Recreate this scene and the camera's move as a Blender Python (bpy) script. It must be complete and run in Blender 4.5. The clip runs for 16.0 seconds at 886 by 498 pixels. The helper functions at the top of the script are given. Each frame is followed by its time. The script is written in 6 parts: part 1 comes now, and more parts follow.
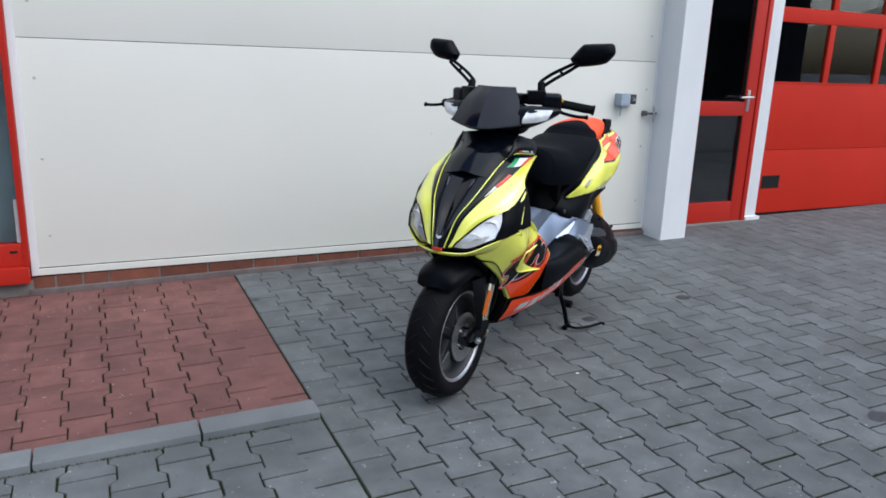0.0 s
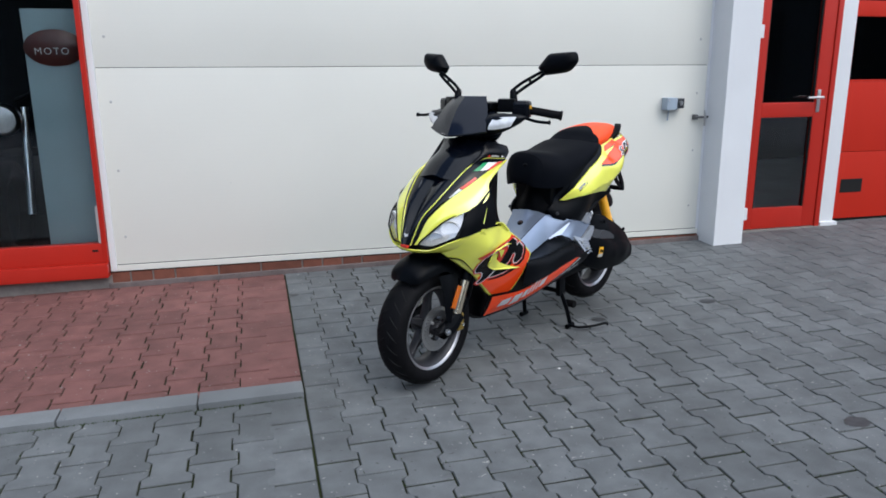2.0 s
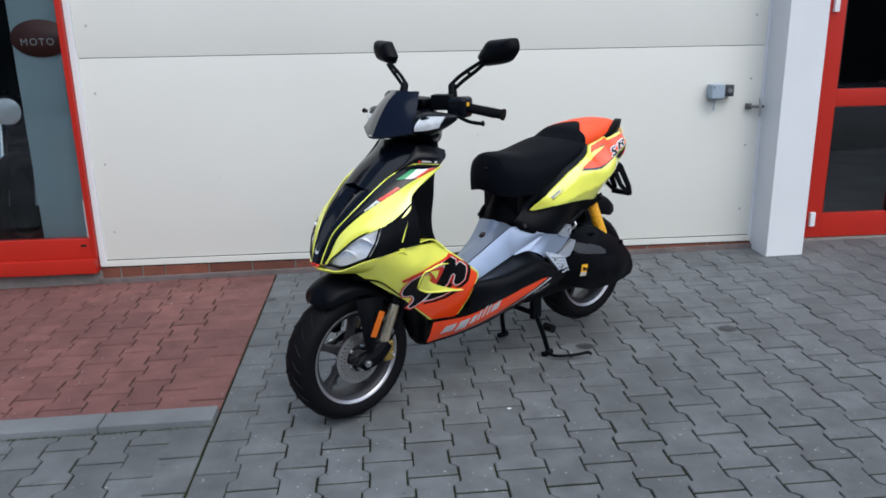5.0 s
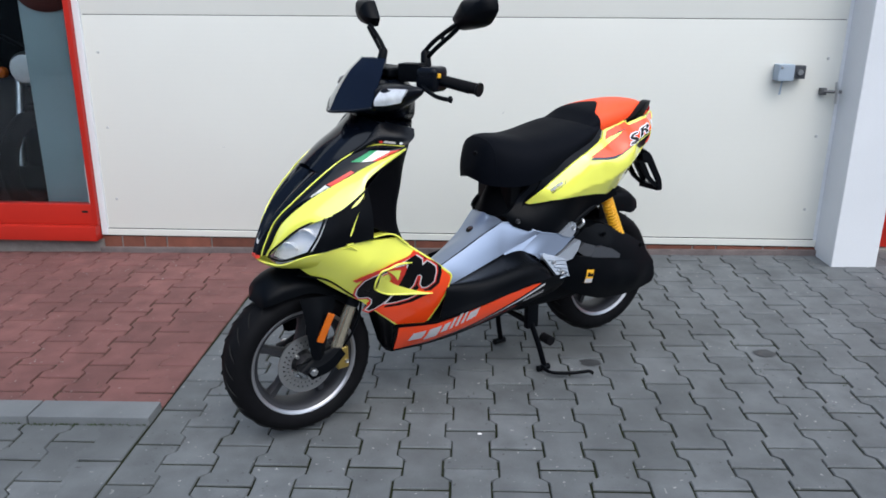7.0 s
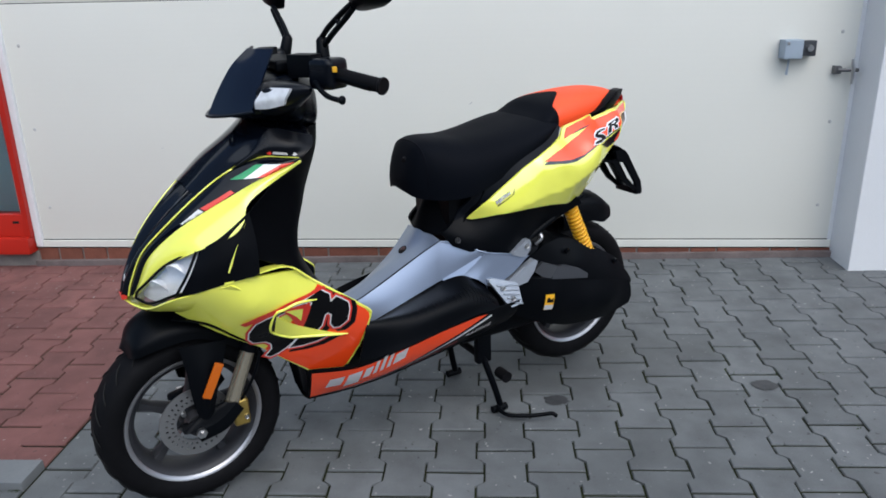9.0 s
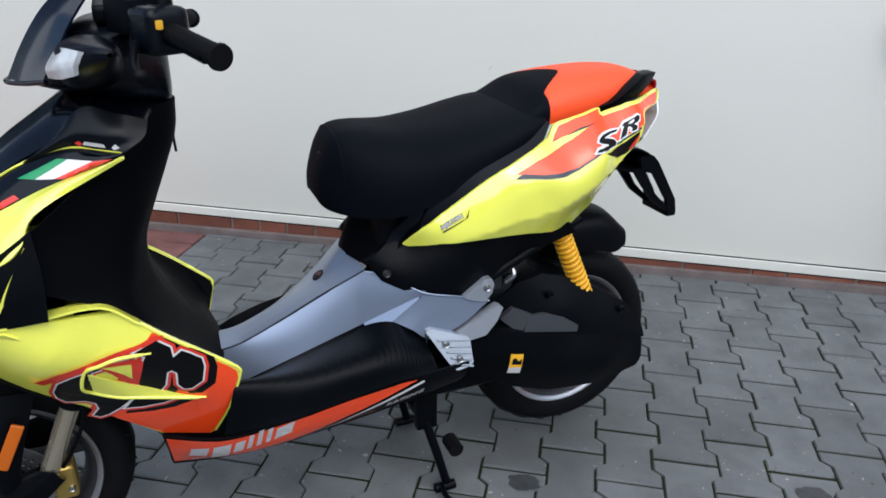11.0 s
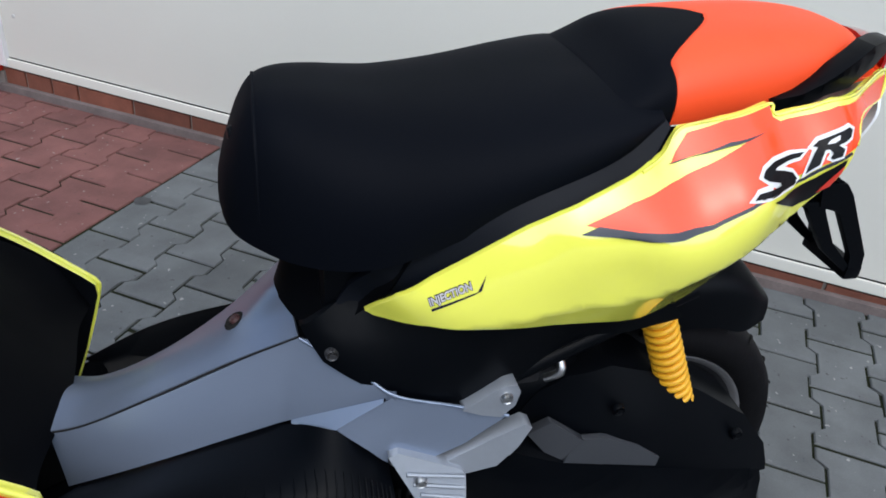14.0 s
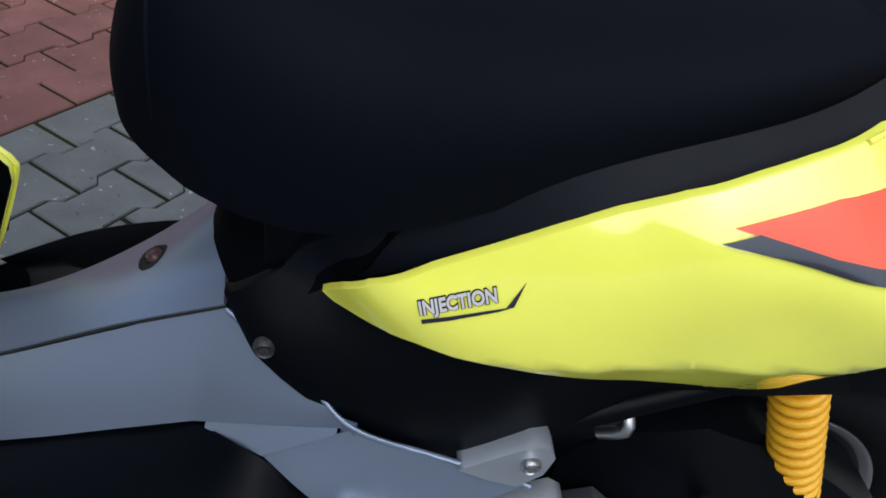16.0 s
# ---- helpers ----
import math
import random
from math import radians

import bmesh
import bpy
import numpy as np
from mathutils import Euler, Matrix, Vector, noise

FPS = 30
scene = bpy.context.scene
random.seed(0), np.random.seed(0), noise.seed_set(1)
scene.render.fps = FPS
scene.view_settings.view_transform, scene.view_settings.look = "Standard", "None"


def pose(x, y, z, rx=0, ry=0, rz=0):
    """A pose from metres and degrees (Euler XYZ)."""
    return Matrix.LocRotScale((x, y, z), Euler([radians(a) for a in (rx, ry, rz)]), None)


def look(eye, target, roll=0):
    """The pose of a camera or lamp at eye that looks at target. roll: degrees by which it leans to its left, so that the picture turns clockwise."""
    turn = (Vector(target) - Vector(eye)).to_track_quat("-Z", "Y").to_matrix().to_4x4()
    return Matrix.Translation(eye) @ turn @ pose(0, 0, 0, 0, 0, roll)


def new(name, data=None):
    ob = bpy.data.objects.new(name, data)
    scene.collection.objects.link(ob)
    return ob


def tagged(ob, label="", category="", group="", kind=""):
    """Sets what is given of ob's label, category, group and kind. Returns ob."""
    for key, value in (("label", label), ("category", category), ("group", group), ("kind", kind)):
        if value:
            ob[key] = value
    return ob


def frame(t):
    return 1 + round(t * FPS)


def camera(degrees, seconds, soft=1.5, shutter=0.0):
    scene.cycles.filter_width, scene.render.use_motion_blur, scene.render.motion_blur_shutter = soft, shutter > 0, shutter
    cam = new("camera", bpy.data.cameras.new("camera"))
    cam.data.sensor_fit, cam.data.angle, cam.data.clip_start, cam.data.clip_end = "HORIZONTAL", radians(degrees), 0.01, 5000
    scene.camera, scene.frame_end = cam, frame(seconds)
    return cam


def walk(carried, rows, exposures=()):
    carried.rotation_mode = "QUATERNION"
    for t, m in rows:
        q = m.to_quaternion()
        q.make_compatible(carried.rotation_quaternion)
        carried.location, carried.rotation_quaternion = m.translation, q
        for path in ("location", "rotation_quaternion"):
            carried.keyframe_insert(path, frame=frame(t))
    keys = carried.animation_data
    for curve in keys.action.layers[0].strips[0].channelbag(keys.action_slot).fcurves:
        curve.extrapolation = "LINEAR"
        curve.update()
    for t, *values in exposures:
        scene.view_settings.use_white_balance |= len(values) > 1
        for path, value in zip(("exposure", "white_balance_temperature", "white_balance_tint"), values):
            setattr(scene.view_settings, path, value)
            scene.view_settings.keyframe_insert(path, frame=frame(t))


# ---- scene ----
cam = camera(61.9, 16.0, soft=1.7)
PATH = [
    (0, (0.967, 0.571, 1.264), (1.802, 2.317, 0.763), 2.1),
    (0.5, (1.087, 0.462, 1.254), (1.834, 2.249, 0.754), 0.5),
    (1, (1.194, 0.316, 1.263), (1.853, 2.137, 0.765), 0.9),
    (1.5, (1.312, 0.221, 1.287), (1.927, 2.047, 0.751), -0.0),
    (2, (1.497, 0.135, 1.281), (1.974, 2.017, 0.803), -0.3),
    (2.5, (1.642, 0.087, 1.292), (2.078, 1.981, 0.818), -0.5),
    (3, (1.742, 0.165, 1.284), (2.15, 2.059, 0.788), 0.4),
    (3.5, (1.84, 0.247, 1.289), (2.205, 2.141, 0.761), 0.3),
    (3.7, (1.87, 0.274, 1.294), (2.221, 2.17, 0.762), -0.2),
    (5.8, (2.442, 0.561, 1.317), (2.513, 2.489, 0.789), -0.5),
    (6, (2.449, 0.598, 1.304), (2.529, 2.523, 0.77), -0.0),
    (6.5, (2.517, 0.684, 1.288), (2.55, 2.595, 0.701), -0.1),
    (7, (2.651, 0.812, 1.279), (2.585, 2.721, 0.683), 0.4),
    (7.5, (2.761, 0.908, 1.286), (2.612, 2.807, 0.677), 0.7),
    (8, (2.811, 1.003, 1.291), (2.663, 2.904, 0.689), -0.4),
    (8.5, (2.864, 1.136, 1.285), (2.73, 3.033, 0.667), -0.6),
    (9, (2.906, 1.259, 1.27), (2.782, 3.15, 0.628), -1.2),
    (9.2, (2.93, 1.315, 1.267), (2.803, 3.2, 0.611), -1.0),
    (11.3, (3.186, 1.999, 1.25), (2.835, 3.8, 0.456), 1.6),
    (11.5, (3.188, 2.046, 1.248), (2.831, 3.842, 0.443), 1.4),
    (12, (3.216, 2.193, 1.244), (2.767, 3.954, 0.409), 2.7),
    (12.5, (3.271, 2.333, 1.244), (2.698, 4.043, 0.38), 4.4),
    (13, (3.259, 2.434, 1.228), (2.638, 4.1, 0.312), 4.3),
    (13.5, (3.191, 2.555, 1.206), (2.611, 4.203, 0.232), 5.1),
    (14, (3.121, 2.64, 1.184), (2.609, 4.264, 0.135), 6.7),
    (14.5, (3.084, 2.702, 1.159), (2.563, 4.279, 0.044), 8.2),
    (15, (3.069, 2.798, 1.138), (2.515, 4.328, -0.024), 10.2),
    (15.5, (3.069, 2.887, 1.073), (2.469, 4.38, -0.115), 12.2),
    (16, (3.054, 2.944, 1.034), (2.447, 4.379, -0.219), 13.6),
]
EXPOSURE = [(0.0, 0.5), (3.0, 0.5), (3.5, 0.38), (3.7, 0.38), (5.8, 0.48), (6.5, 0.5), (6.9, 0.62), (8.0, 0.62), (8.5, 0.57), (9.0, 0.42), (9.2, 0.42), (11.3, 0.5), (12.0, 0.5), (12.5, 0.42),
            (13.0, 0.2), (13.5, 0.2), (14.0, 0.42), (14.5, 0.58), (15.0, 0.58), (15.5, 0.32), (16.0, 0.25)]
walk(cam, [(t, look(eye, target, roll)) for t, eye, target, roll in PATH], [(t, e, 5880, 6) for t, e in EXPOSURE])

# ---- world and light: an overcast day ----
world = bpy.data.worlds.new("overcast_sky")
scene.world = world
world.use_nodes = True
wn, wl = world.node_tree.nodes, world.node_tree.links
sky = wn.new("ShaderNodeTexSky")
sky.sky_type = "NISHITA"
sky.sun_disc = False
sky.sun_elevation, sky.sun_rotation = radians(54), radians(154)
sky.air_density, sky.dust_density, sky.ozone_density = 1.0, 4.0, 1.5
wn["Background"].inputs["Strength"].default_value = 0.115
wl.new(sky.outputs["Color"], wn["Background"].inputs["Color"])
sun_data = bpy.data.lights.new("sun", "SUN")
sun_data.energy, sun_data.angle, sun_data.color = 1.5, radians(110), (1.0, 0.985, 0.97)
sun = new("sun", sun_data)
sun.matrix_world = look((3.0, -6.2, 9.5), (0, 0, 0))
scene.view_settings.exposure = 0.0

# ---- materials ----
def mat(name, color, rough=0.5, metal=0.0, vary=0.12, scale=8.0, fine=90.0, bump=0.15, dist=0.002, coat=0.0,
        piece=0.0, rvary=0.08, spec=0.5, coat_ior=1.5, second=None, ribs=0.0, laid=False, specks=0.0):
    """A surface with blotches at two scales, fine relief and an uneven gloss. piece: how far single pieces differ."""
    m = bpy.data.materials.new(name)
    m.use_nodes = True
    n, l = m.node_tree.nodes, m.node_tree.links
    b = n["Principled BSDF"]
    tc = n.new("ShaderNodeTexCoord")
    where = n.new("ShaderNodeNewGeometry").outputs["Position"] if laid else tc.outputs["Object"]
    big, small = n.new("ShaderNodeTexNoise"), n.new("ShaderNodeTexNoise")
    for t, s, d in ((big, scale, 5), (small, fine, 3)):
        t.inputs["Scale"].default_value, t.inputs["Detail"].default_value = s, d
        l.new(where, t.inputs["Vector"])
    mix = n.new("ShaderNodeMix")
    mix.data_type = "RGBA"
    c2 = second or [c * (1 - 2 * vary) for c in color]
    c1 = color if second else [min(1, c * (1 + vary)) for c in color]
    mix.inputs[6].default_value, mix.inputs[7].default_value = (*c1, 1), (*c2, 1)
    add = n.new("ShaderNodeMath")
    add.operation = "MULTIPLY_ADD"
    l.new(small.outputs["Fac"], add.inputs[0])
    add.inputs[1].default_value = 0.45
    sub = n.new("ShaderNodeMath")
    sub.operation = "MULTIPLY_ADD"
    l.new(big.outputs["Fac"], sub.inputs[0])
    sub.inputs[1].default_value, sub.inputs[2].default_value = 1.5, -0.48
    l.new(sub.outputs[0], add.inputs[2])
    l.new(add.outputs[0], mix.inputs[0])
    out = mix.outputs[2]
    if specks:
        spot = n.new("ShaderNodeTexNoise")
        spot.inputs["Scale"].default_value, spot.inputs["Detail"].default_value = 55.0, 2
        l.new(where, spot.inputs["Vector"])
        far = n.new("ShaderNodeTexNoise")
        far.inputs["Scale"].default_value, far.inputs["Detail"].default_value = 1.1, 3
        l.new(where, far.inputs["Vector"])
        for src, lo, hi, col, amount in ((spot, 0.70, 0.74, (0.4, 0.4, 0.38), specks), (spot, 0.30, 0.25, (0.02, 0.021, 0.02), specks), (far, 0.5, 0.72, [0.62 * c for c in color], 0.8)):
            ramp, blend = n.new("ShaderNodeMapRange"), n.new("ShaderNodeMix")
            blend.data_type = "RGBA"
            ramp.inputs["From Min"].default_value, ramp.inputs["From Max"].default_value, ramp.inputs["To Max"].default_value = lo, hi, amount
            l.new(src.outputs["Fac"], ramp.inputs["Value"])
            l.new(ramp.outputs[0], blend.inputs[0])
            l.new(out, blend.inputs[6])
            blend.inputs[7].default_value = (*col, 1)
            out = blend.outputs[2]
    if piece:
        info, geo = n.new("ShaderNodeObjectInfo"), n.new("ShaderNodeNewGeometry")
        s1 = n.new("ShaderNodeMath")
        s1.operation = "ADD"
        l.new(info.outputs["Random"], s1.inputs[0])
        l.new(geo.outputs["Random Per Island"], s1.inputs[1])
        fr = n.new("ShaderNodeMath")
        fr.operation = "FRACT"
        l.new(s1.outputs[0], fr.inputs[0])
        rng = n.new("ShaderNodeMapRange")
        rng.inputs["To Min"].default_value, rng.inputs["To Max"].default_value = 1 - piece, 1 + piece
        l.new(fr.outputs[0], rng.inputs["Value"])
        hsv = n.new("ShaderNodeHueSaturation")
        l.new(rng.outputs[0], hsv.inputs["Value"])
        l.new(out, hsv.inputs["Color"])
        out = hsv.outputs["Color"]
    l.new(out, b.inputs["Base Color"])
    rr = n.new("ShaderNodeMapRange")
    rr.inputs["To Min"].default_value, rr.inputs["To Max"].default_value = max(0.02, rough - rvary), min(1, rough + rvary)
    l.new(big.outputs["Fac"], rr.inputs["Value"])
    l.new(rr.outputs[0], b.inputs["Roughness"])
    b.inputs["Metallic"].default_value = metal
    b.inputs["Specular IOR Level"].default_value = spec
    if coat:
        b.inputs["Coat Weight"].default_value, b.inputs["Coat Roughness"].default_value = coat, 0.05
        b.inputs["Coat IOR"].default_value = coat_ior
    if bump:
        bp = n.new("ShaderNodeBump")
        bp.inputs["Strength"].default_value, bp.inputs["Distance"].default_value = bump, dist
        l.new(small.outputs["Fac"], bp.inputs["Height"])
        l.new(bp.outputs[0], b.inputs["Normal"])
        if ribs:
            wave = n.new("ShaderNodeTexWave")
            wave.bands_direction = "Z"
            wave.inputs["Scale"].default_value, wave.inputs["Distortion"].default_value = ribs, 0.15
            l.new(tc.outputs["Object"], wave.inputs["Vector"])
            rb = n.new("ShaderNodeBump")
            rb.inputs["Strength"].default_value, rb.inputs["Distance"].default_value = 0.04, 0.002
            l.new(wave.outputs["Fac"], rb.inputs["Height"])
            l.new(bp.outputs[0], rb.inputs["Normal"])
            l.new(rb.outputs[0], b.inputs["Normal"])
    return m


def glass(name, tint, rough=0.02, alpha=0.35):
    """Dark or clear glazing: a tinted pane that mirrors and lets the things behind it show."""
    m = bpy.data.materials.new(name)
    m.use_nodes = True
    n, l = m.node_tree.nodes, m.node_tree.links
    b = n["Principled BSDF"]
    b.inputs["Base Color"].default_value = (*tint, 1)
    b.inputs["Roughness"].default_value = rough
    b.inputs["Transmission Weight"].default_value = alpha
    b.inputs["IOR"].default_value = 1.45
    return m


PAVER = mat("grey_concrete_paver", (0.123, 0.131, 0.135), 0.8, vary=0.2, scale=9, fine=260, bump=0.5, dist=0.0016, piece=0.13, laid=True, specks=0.6)
RED_PAVER = mat("red_concrete_paver", (0.17, 0.072, 0.064), 0.8, vary=0.2, scale=9, fine=260, bump=0.5, dist=0.0016, piece=0.13, laid=True, specks=0.5)
KERB = mat("grey_concrete_kerb", (0.175, 0.187, 0.195), 0.85, vary=0.15, scale=6, fine=160, bump=0.4, piece=0.06, laid=True, specks=0.3)
JOINT = mat("dark_joint_sand", (0.008, 0.008, 0.008), 0.95, scale=2.5, fine=60, bump=0.5, second=(0.026, 0.032, 0.012), spec=0.1)
GROUND = mat("grey_yard_paving", (0.2, 0.21, 0.225), 0.85, vary=0.15, scale=3, fine=40, bump=0.3)
WHITE = mat("cream_white_lacquered_steel", (0.72, 0.715, 0.655), 0.42, vary=0.025, scale=1.2, fine=300, bump=0.04, ribs=12.0)
SEAL = mat("grey_door_seal", (0.5, 0.5, 0.49), 0.6, vary=0.06)
DARKGAP = mat("dark_shadow_gap_rubber", (0.018, 0.018, 0.018), 0.8, spec=0.1)
PLASTER = mat("white_painted_pillar_plaster", (0.72, 0.73, 0.745), 0.75, vary=0.04, scale=2, fine=120, bump=0.25)
FILLET = mat("dirty_mortar_fillet", (0.16, 0.13, 0.125), 0.9, vary=0.25, scale=9, fine=120, bump=0.5, laid=True)
BRICK = mat("red_clinker_brick", (0.18, 0.062, 0.038), 0.8, vary=0.2, scale=12, fine=120, bump=0.4, piece=0.22, laid=True)
MORTAR = mat("grey_mortar", (0.22, 0.2, 0.185), 0.95, vary=0.15, scale=20, bump=0.4)
RED = mat("red_lacquered_frame", (0.43, 0.02, 0.011), 0.4, vary=0.05, scale=2, fine=200, bump=0.05, spec=0.3)
RED_DOOR = mat("red_sectional_door_steel", (0.5, 0.021, 0.008), 0.55, vary=0.05, scale=2, fine=260, bump=0.06, ribs=12.0, spec=0.2)
PANE = glass("tinted_glass", (0.72, 0.78, 0.8), 0.01, 1.0)
ZINC = mat("grey_plastic_box", (0.34, 0.4, 0.47), 0.45, vary=0.05)
DARK_STEEL = mat("weathered_dark_steel", (0.16, 0.16, 0.165), 0.45, 0.8, vary=0.15)
STEEL = mat("bright_steel", (0.62, 0.62, 0.62), 0.3, 1.0, vary=0.06, bump=0.03)
# near black stands in for the shade of unlit rooms
DARK_IN = mat("near_black_unlit", (0.016, 0.018, 0.02), 0.85, spec=0.1)
GREY_IN = mat("pale_blue_grey_panel", (0.33, 0.42, 0.45), 0.6, vary=0.1, scale=3)
RUBBER = mat("black_tyre_rubber", (0.0055, 0.0055, 0.0065), 0.6, vary=0.15, scale=30, fine=200, bump=0.2, spec=0.08)
BLACK = mat("black_grained_plastic", (0.0012, 0.0018, 0.0031), 0.42, vary=0.1, scale=14, fine=900, bump=0.15, dist=0.0005, spec=0.1)
SMOKED = mat("smoked_visor_plastic", (0.002, 0.004, 0.012), 0.1, vary=0.1, bump=0.0, coat=0.12, rvary=0.03, spec=0.3)
GLOSS = mat("black_gloss_lacquer", (0.002, 0.003, 0.006), 0.12, vary=0.1, bump=0.0, coat=0.1, rvary=0.04, spec=0.25)
MATT = mat("matt_black_plastic", (0.0014, 0.0017, 0.0027), 0.58, vary=0.1, scale=14, fine=900, bump=0.15, dist=0.0005, spec=0.05)
SEATMAT = mat("black_vinyl_seat_cover", (0.0018, 0.0027, 0.0054), 0.66, vary=0.1, scale=6, fine=700, bump=0.2, dist=0.0006, spec=0.07)
YELLOW = mat("fluorescent_yellow_lacquer", (1.0, 1.0, 0.12), 0.2, vary=0.02, scale=4, bump=0.0, coat=1.0, coat_ior=1.85)
ORANGE = mat("fluorescent_orange_lacquer", (1.0, 0.075, 0.01), 0.25, vary=0.02, scale=4, bump=0.0, coat=0.6, spec=0.3, coat_ior=1.7)
SILVER = mat("silver_metallic_plastic", (0.265, 0.315, 0.42), 0.3, 0.6, vary=0.05, scale=6, bump=0.03, fine=900)
ALLOY = mat("grey_alloy_rim", (0.42, 0.42, 0.44), 0.32, 0.8, vary=0.08, bump=0.04)
GOLD = mat("gold_fork_tube", (0.6, 0.53, 0.4), 0.22, 0.85, vary=0.06, bump=0.02)
SPRING = mat("yellow_painted_spring", (0.85, 0.45, 0.02), 0.35, vary=0.06)
AMBER = mat("amber_reflector_plastic", (0.55, 0.12, 0.006), 0.15, vary=0.1, fine=300, bump=0.2)
LENS = mat("clear_lamp_lens", (0.88, 0.89, 0.9), 0.08, 0.1, vary=0.12, scale=40, fine=220, bump=0.3, coat=1.0)
WHITEP = mat("white_print", (0.8, 0.8, 0.8), 0.3, vary=0.03, bump=0.0, coat=0.5)
INK = mat("black_print", (0.004, 0.004, 0.005), 0.3, vary=0.05, bump=0.0, coat=0.05, spec=0.15)
RED_PRINT = mat("red_print", (0.75, 0.04, 0.02), 0.3, vary=0.05, bump=0.0, coat=0.5)
GREEN_PRINT = mat("green_print", (0.02, 0.3, 0.1), 0.3, vary=0.05, bump=0.0, coat=0.5)
PALE_PRINT = mat("pale_grey_print", (0.62, 0.6, 0.6), 0.3, vary=0.05, bump=0.0, coat=0.3)
REFLECTOR = mat("bright_lamp_reflector", (0.97, 0.97, 0.98), 0.25, 0.0, vary=0.08, scale=60, bump=0.0)
LENS_GLASS = bpy.data.materials.new("clear_lamp_glass")
LENS_GLASS.use_nodes = True
_n, _l = LENS_GLASS.node_tree.nodes, LENS_GLASS.node_tree.links
_clear, _shine, _mix = _n.new("ShaderNodeBsdfTransparent"), _n.new("ShaderNodeBsdfGlossy"), _n.new("ShaderNodeMixShader")
_clear.inputs["Color"].default_value = (0.99, 0.99, 1.0, 1)
_shine.inputs["Roughness"].default_value = 0.05
_mix.inputs[0].default_value = 0.2
_l.new(_clear.outputs[0], _mix.inputs[1])
_l.new(_shine.outputs[0], _mix.inputs[2])
_l.new(_mix.outputs[0], _n["Material Output"].inputs["Surface"])
COWL = mat("black_satin_lacquer", (0.002, 0.003, 0.006), 0.28, vary=0.1, bump=0.0, spec=0.22)
MIRROR = mat("mirror_glass", (0.8, 0.82, 0.85), 0.03, 1.0, vary=0.02, bump=0.0, rvary=0.01)
SILVER_DULL = mat("dull_silver_cast_alloy", (0.38, 0.41, 0.46), 0.45, 0.55, vary=0.08, bump=0.1)
ORANGE_VINYL = mat("orange_vinyl_cover", (1.0, 0.085, 0.014), 0.5, vary=0.04, scale=6, fine=700, bump=0.2, dist=0.0006)
RED_LENS = mat("red_lamp_plastic", (0.4, 0.01, 0.01), 0.12, vary=0.1, fine=300, bump=0.1, coat=0.8)
SURROUND = mat("dark_grey_grained_plastic", (0.004, 0.0053, 0.009), 0.52, vary=0.1, scale=14, fine=900, bump=0.15, dist=0.0005, spec=0.14)
SATIN_GREY = mat("satin_dark_grey_plastic", (0.04, 0.043, 0.05), 0.4, vary=0.1, fine=600, bump=0.1)
OIL = mat("dark_oil_stain", (0.045, 0.047, 0.05), 0.55, vary=0.2, scale=30, fine=150)
MOSS = mat("green_moss", (0.035, 0.06, 0.012), 0.95, vary=0.3, scale=60, fine=300, bump=0.6)
SIGN = mat("brown_red_sign_lacquer", (0.09, 0.018, 0.012), 0.35, vary=0.1)
PLUG = mat("dull_red_plug", (0.07, 0.032, 0.032), 0.4, vary=0.1)
# tones of the added backdrop that only shows in reflections
BACKDROP = mat("dull_grey_backdrop", (0.05, 0.055, 0.06), 0.8, vary=0.2, scale=0.6, fine=6)
BACKDROP_TOP = mat("dark_backdrop_top", (0.05, 0.045, 0.045), 0.7, vary=0.2, scale=0.6, fine=6)

# ---- helpers for meshes ----
GX, GY = 0.0135, 0.018
_n = Vector((-GX, -GY, 1)).normalized()
_x = Vector((1, 0, GX)).normalized()
TILTED = Matrix((_x, _n.cross(_x), _n)).transposed().to_4x4()
YARD = Matrix.Translation((1.1, 2.6, 0)) @ TILTED


def mesh_of(name, bm, material, smooth=False):
    me = bpy.data.meshes.new(name)
    bent = bm.verts.layers.float_vector.get("bent")
    if not bent:
        bmesh.ops.recalc_face_normals(bm, faces=bm.faces)
    bm.to_mesh(me)
    normals = [v[bent].copy() for v in bm.verts] if bent else None
    bm.free()
    for m in (material if isinstance(material, (list, tuple)) else [material]):
        me.materials.append(m)
    if smooth:
        me.shade_smooth()
        if smooth is not True and not normals:
            me.set_sharp_from_angle(angle=radians(smooth))
        if normals:
            me.normals_split_custom_set_from_vertices(normals)
    return me


def part(name, bm, material, parent=None, label="", smooth=False, kind=""):
    """Links a bmesh as one mesh object, under a thing or a part if one is given."""
    ob = new(name, bm if isinstance(bm, bpy.types.Mesh) else mesh_of(name, bm, material, smooth))
    ob.parent = parent
    return tagged(ob, label, kind=kind)


def box(x0, x1, y0, y1, z0, z1, bevel=0.0, seg=2, bm=None):
    """A bevelled block between two corners."""
    bm = bm or bmesh.new()
    r = bmesh.ops.create_cube(bm, size=1, matrix=Matrix.Translation(((x0 + x1) / 2, (y0 + y1) / 2, (z0 + z1) / 2))
                              @ Matrix.Diagonal((abs(x1 - x0), abs(y1 - y0), abs(z1 - z0), 1)))
    if bevel:
        es = list({e for v in r["verts"] for e in v.link_edges})
        bmesh.ops.bevel(bm, geom=es, offset=bevel, segments=seg, profile=0.7, affect="EDGES")
    return bm


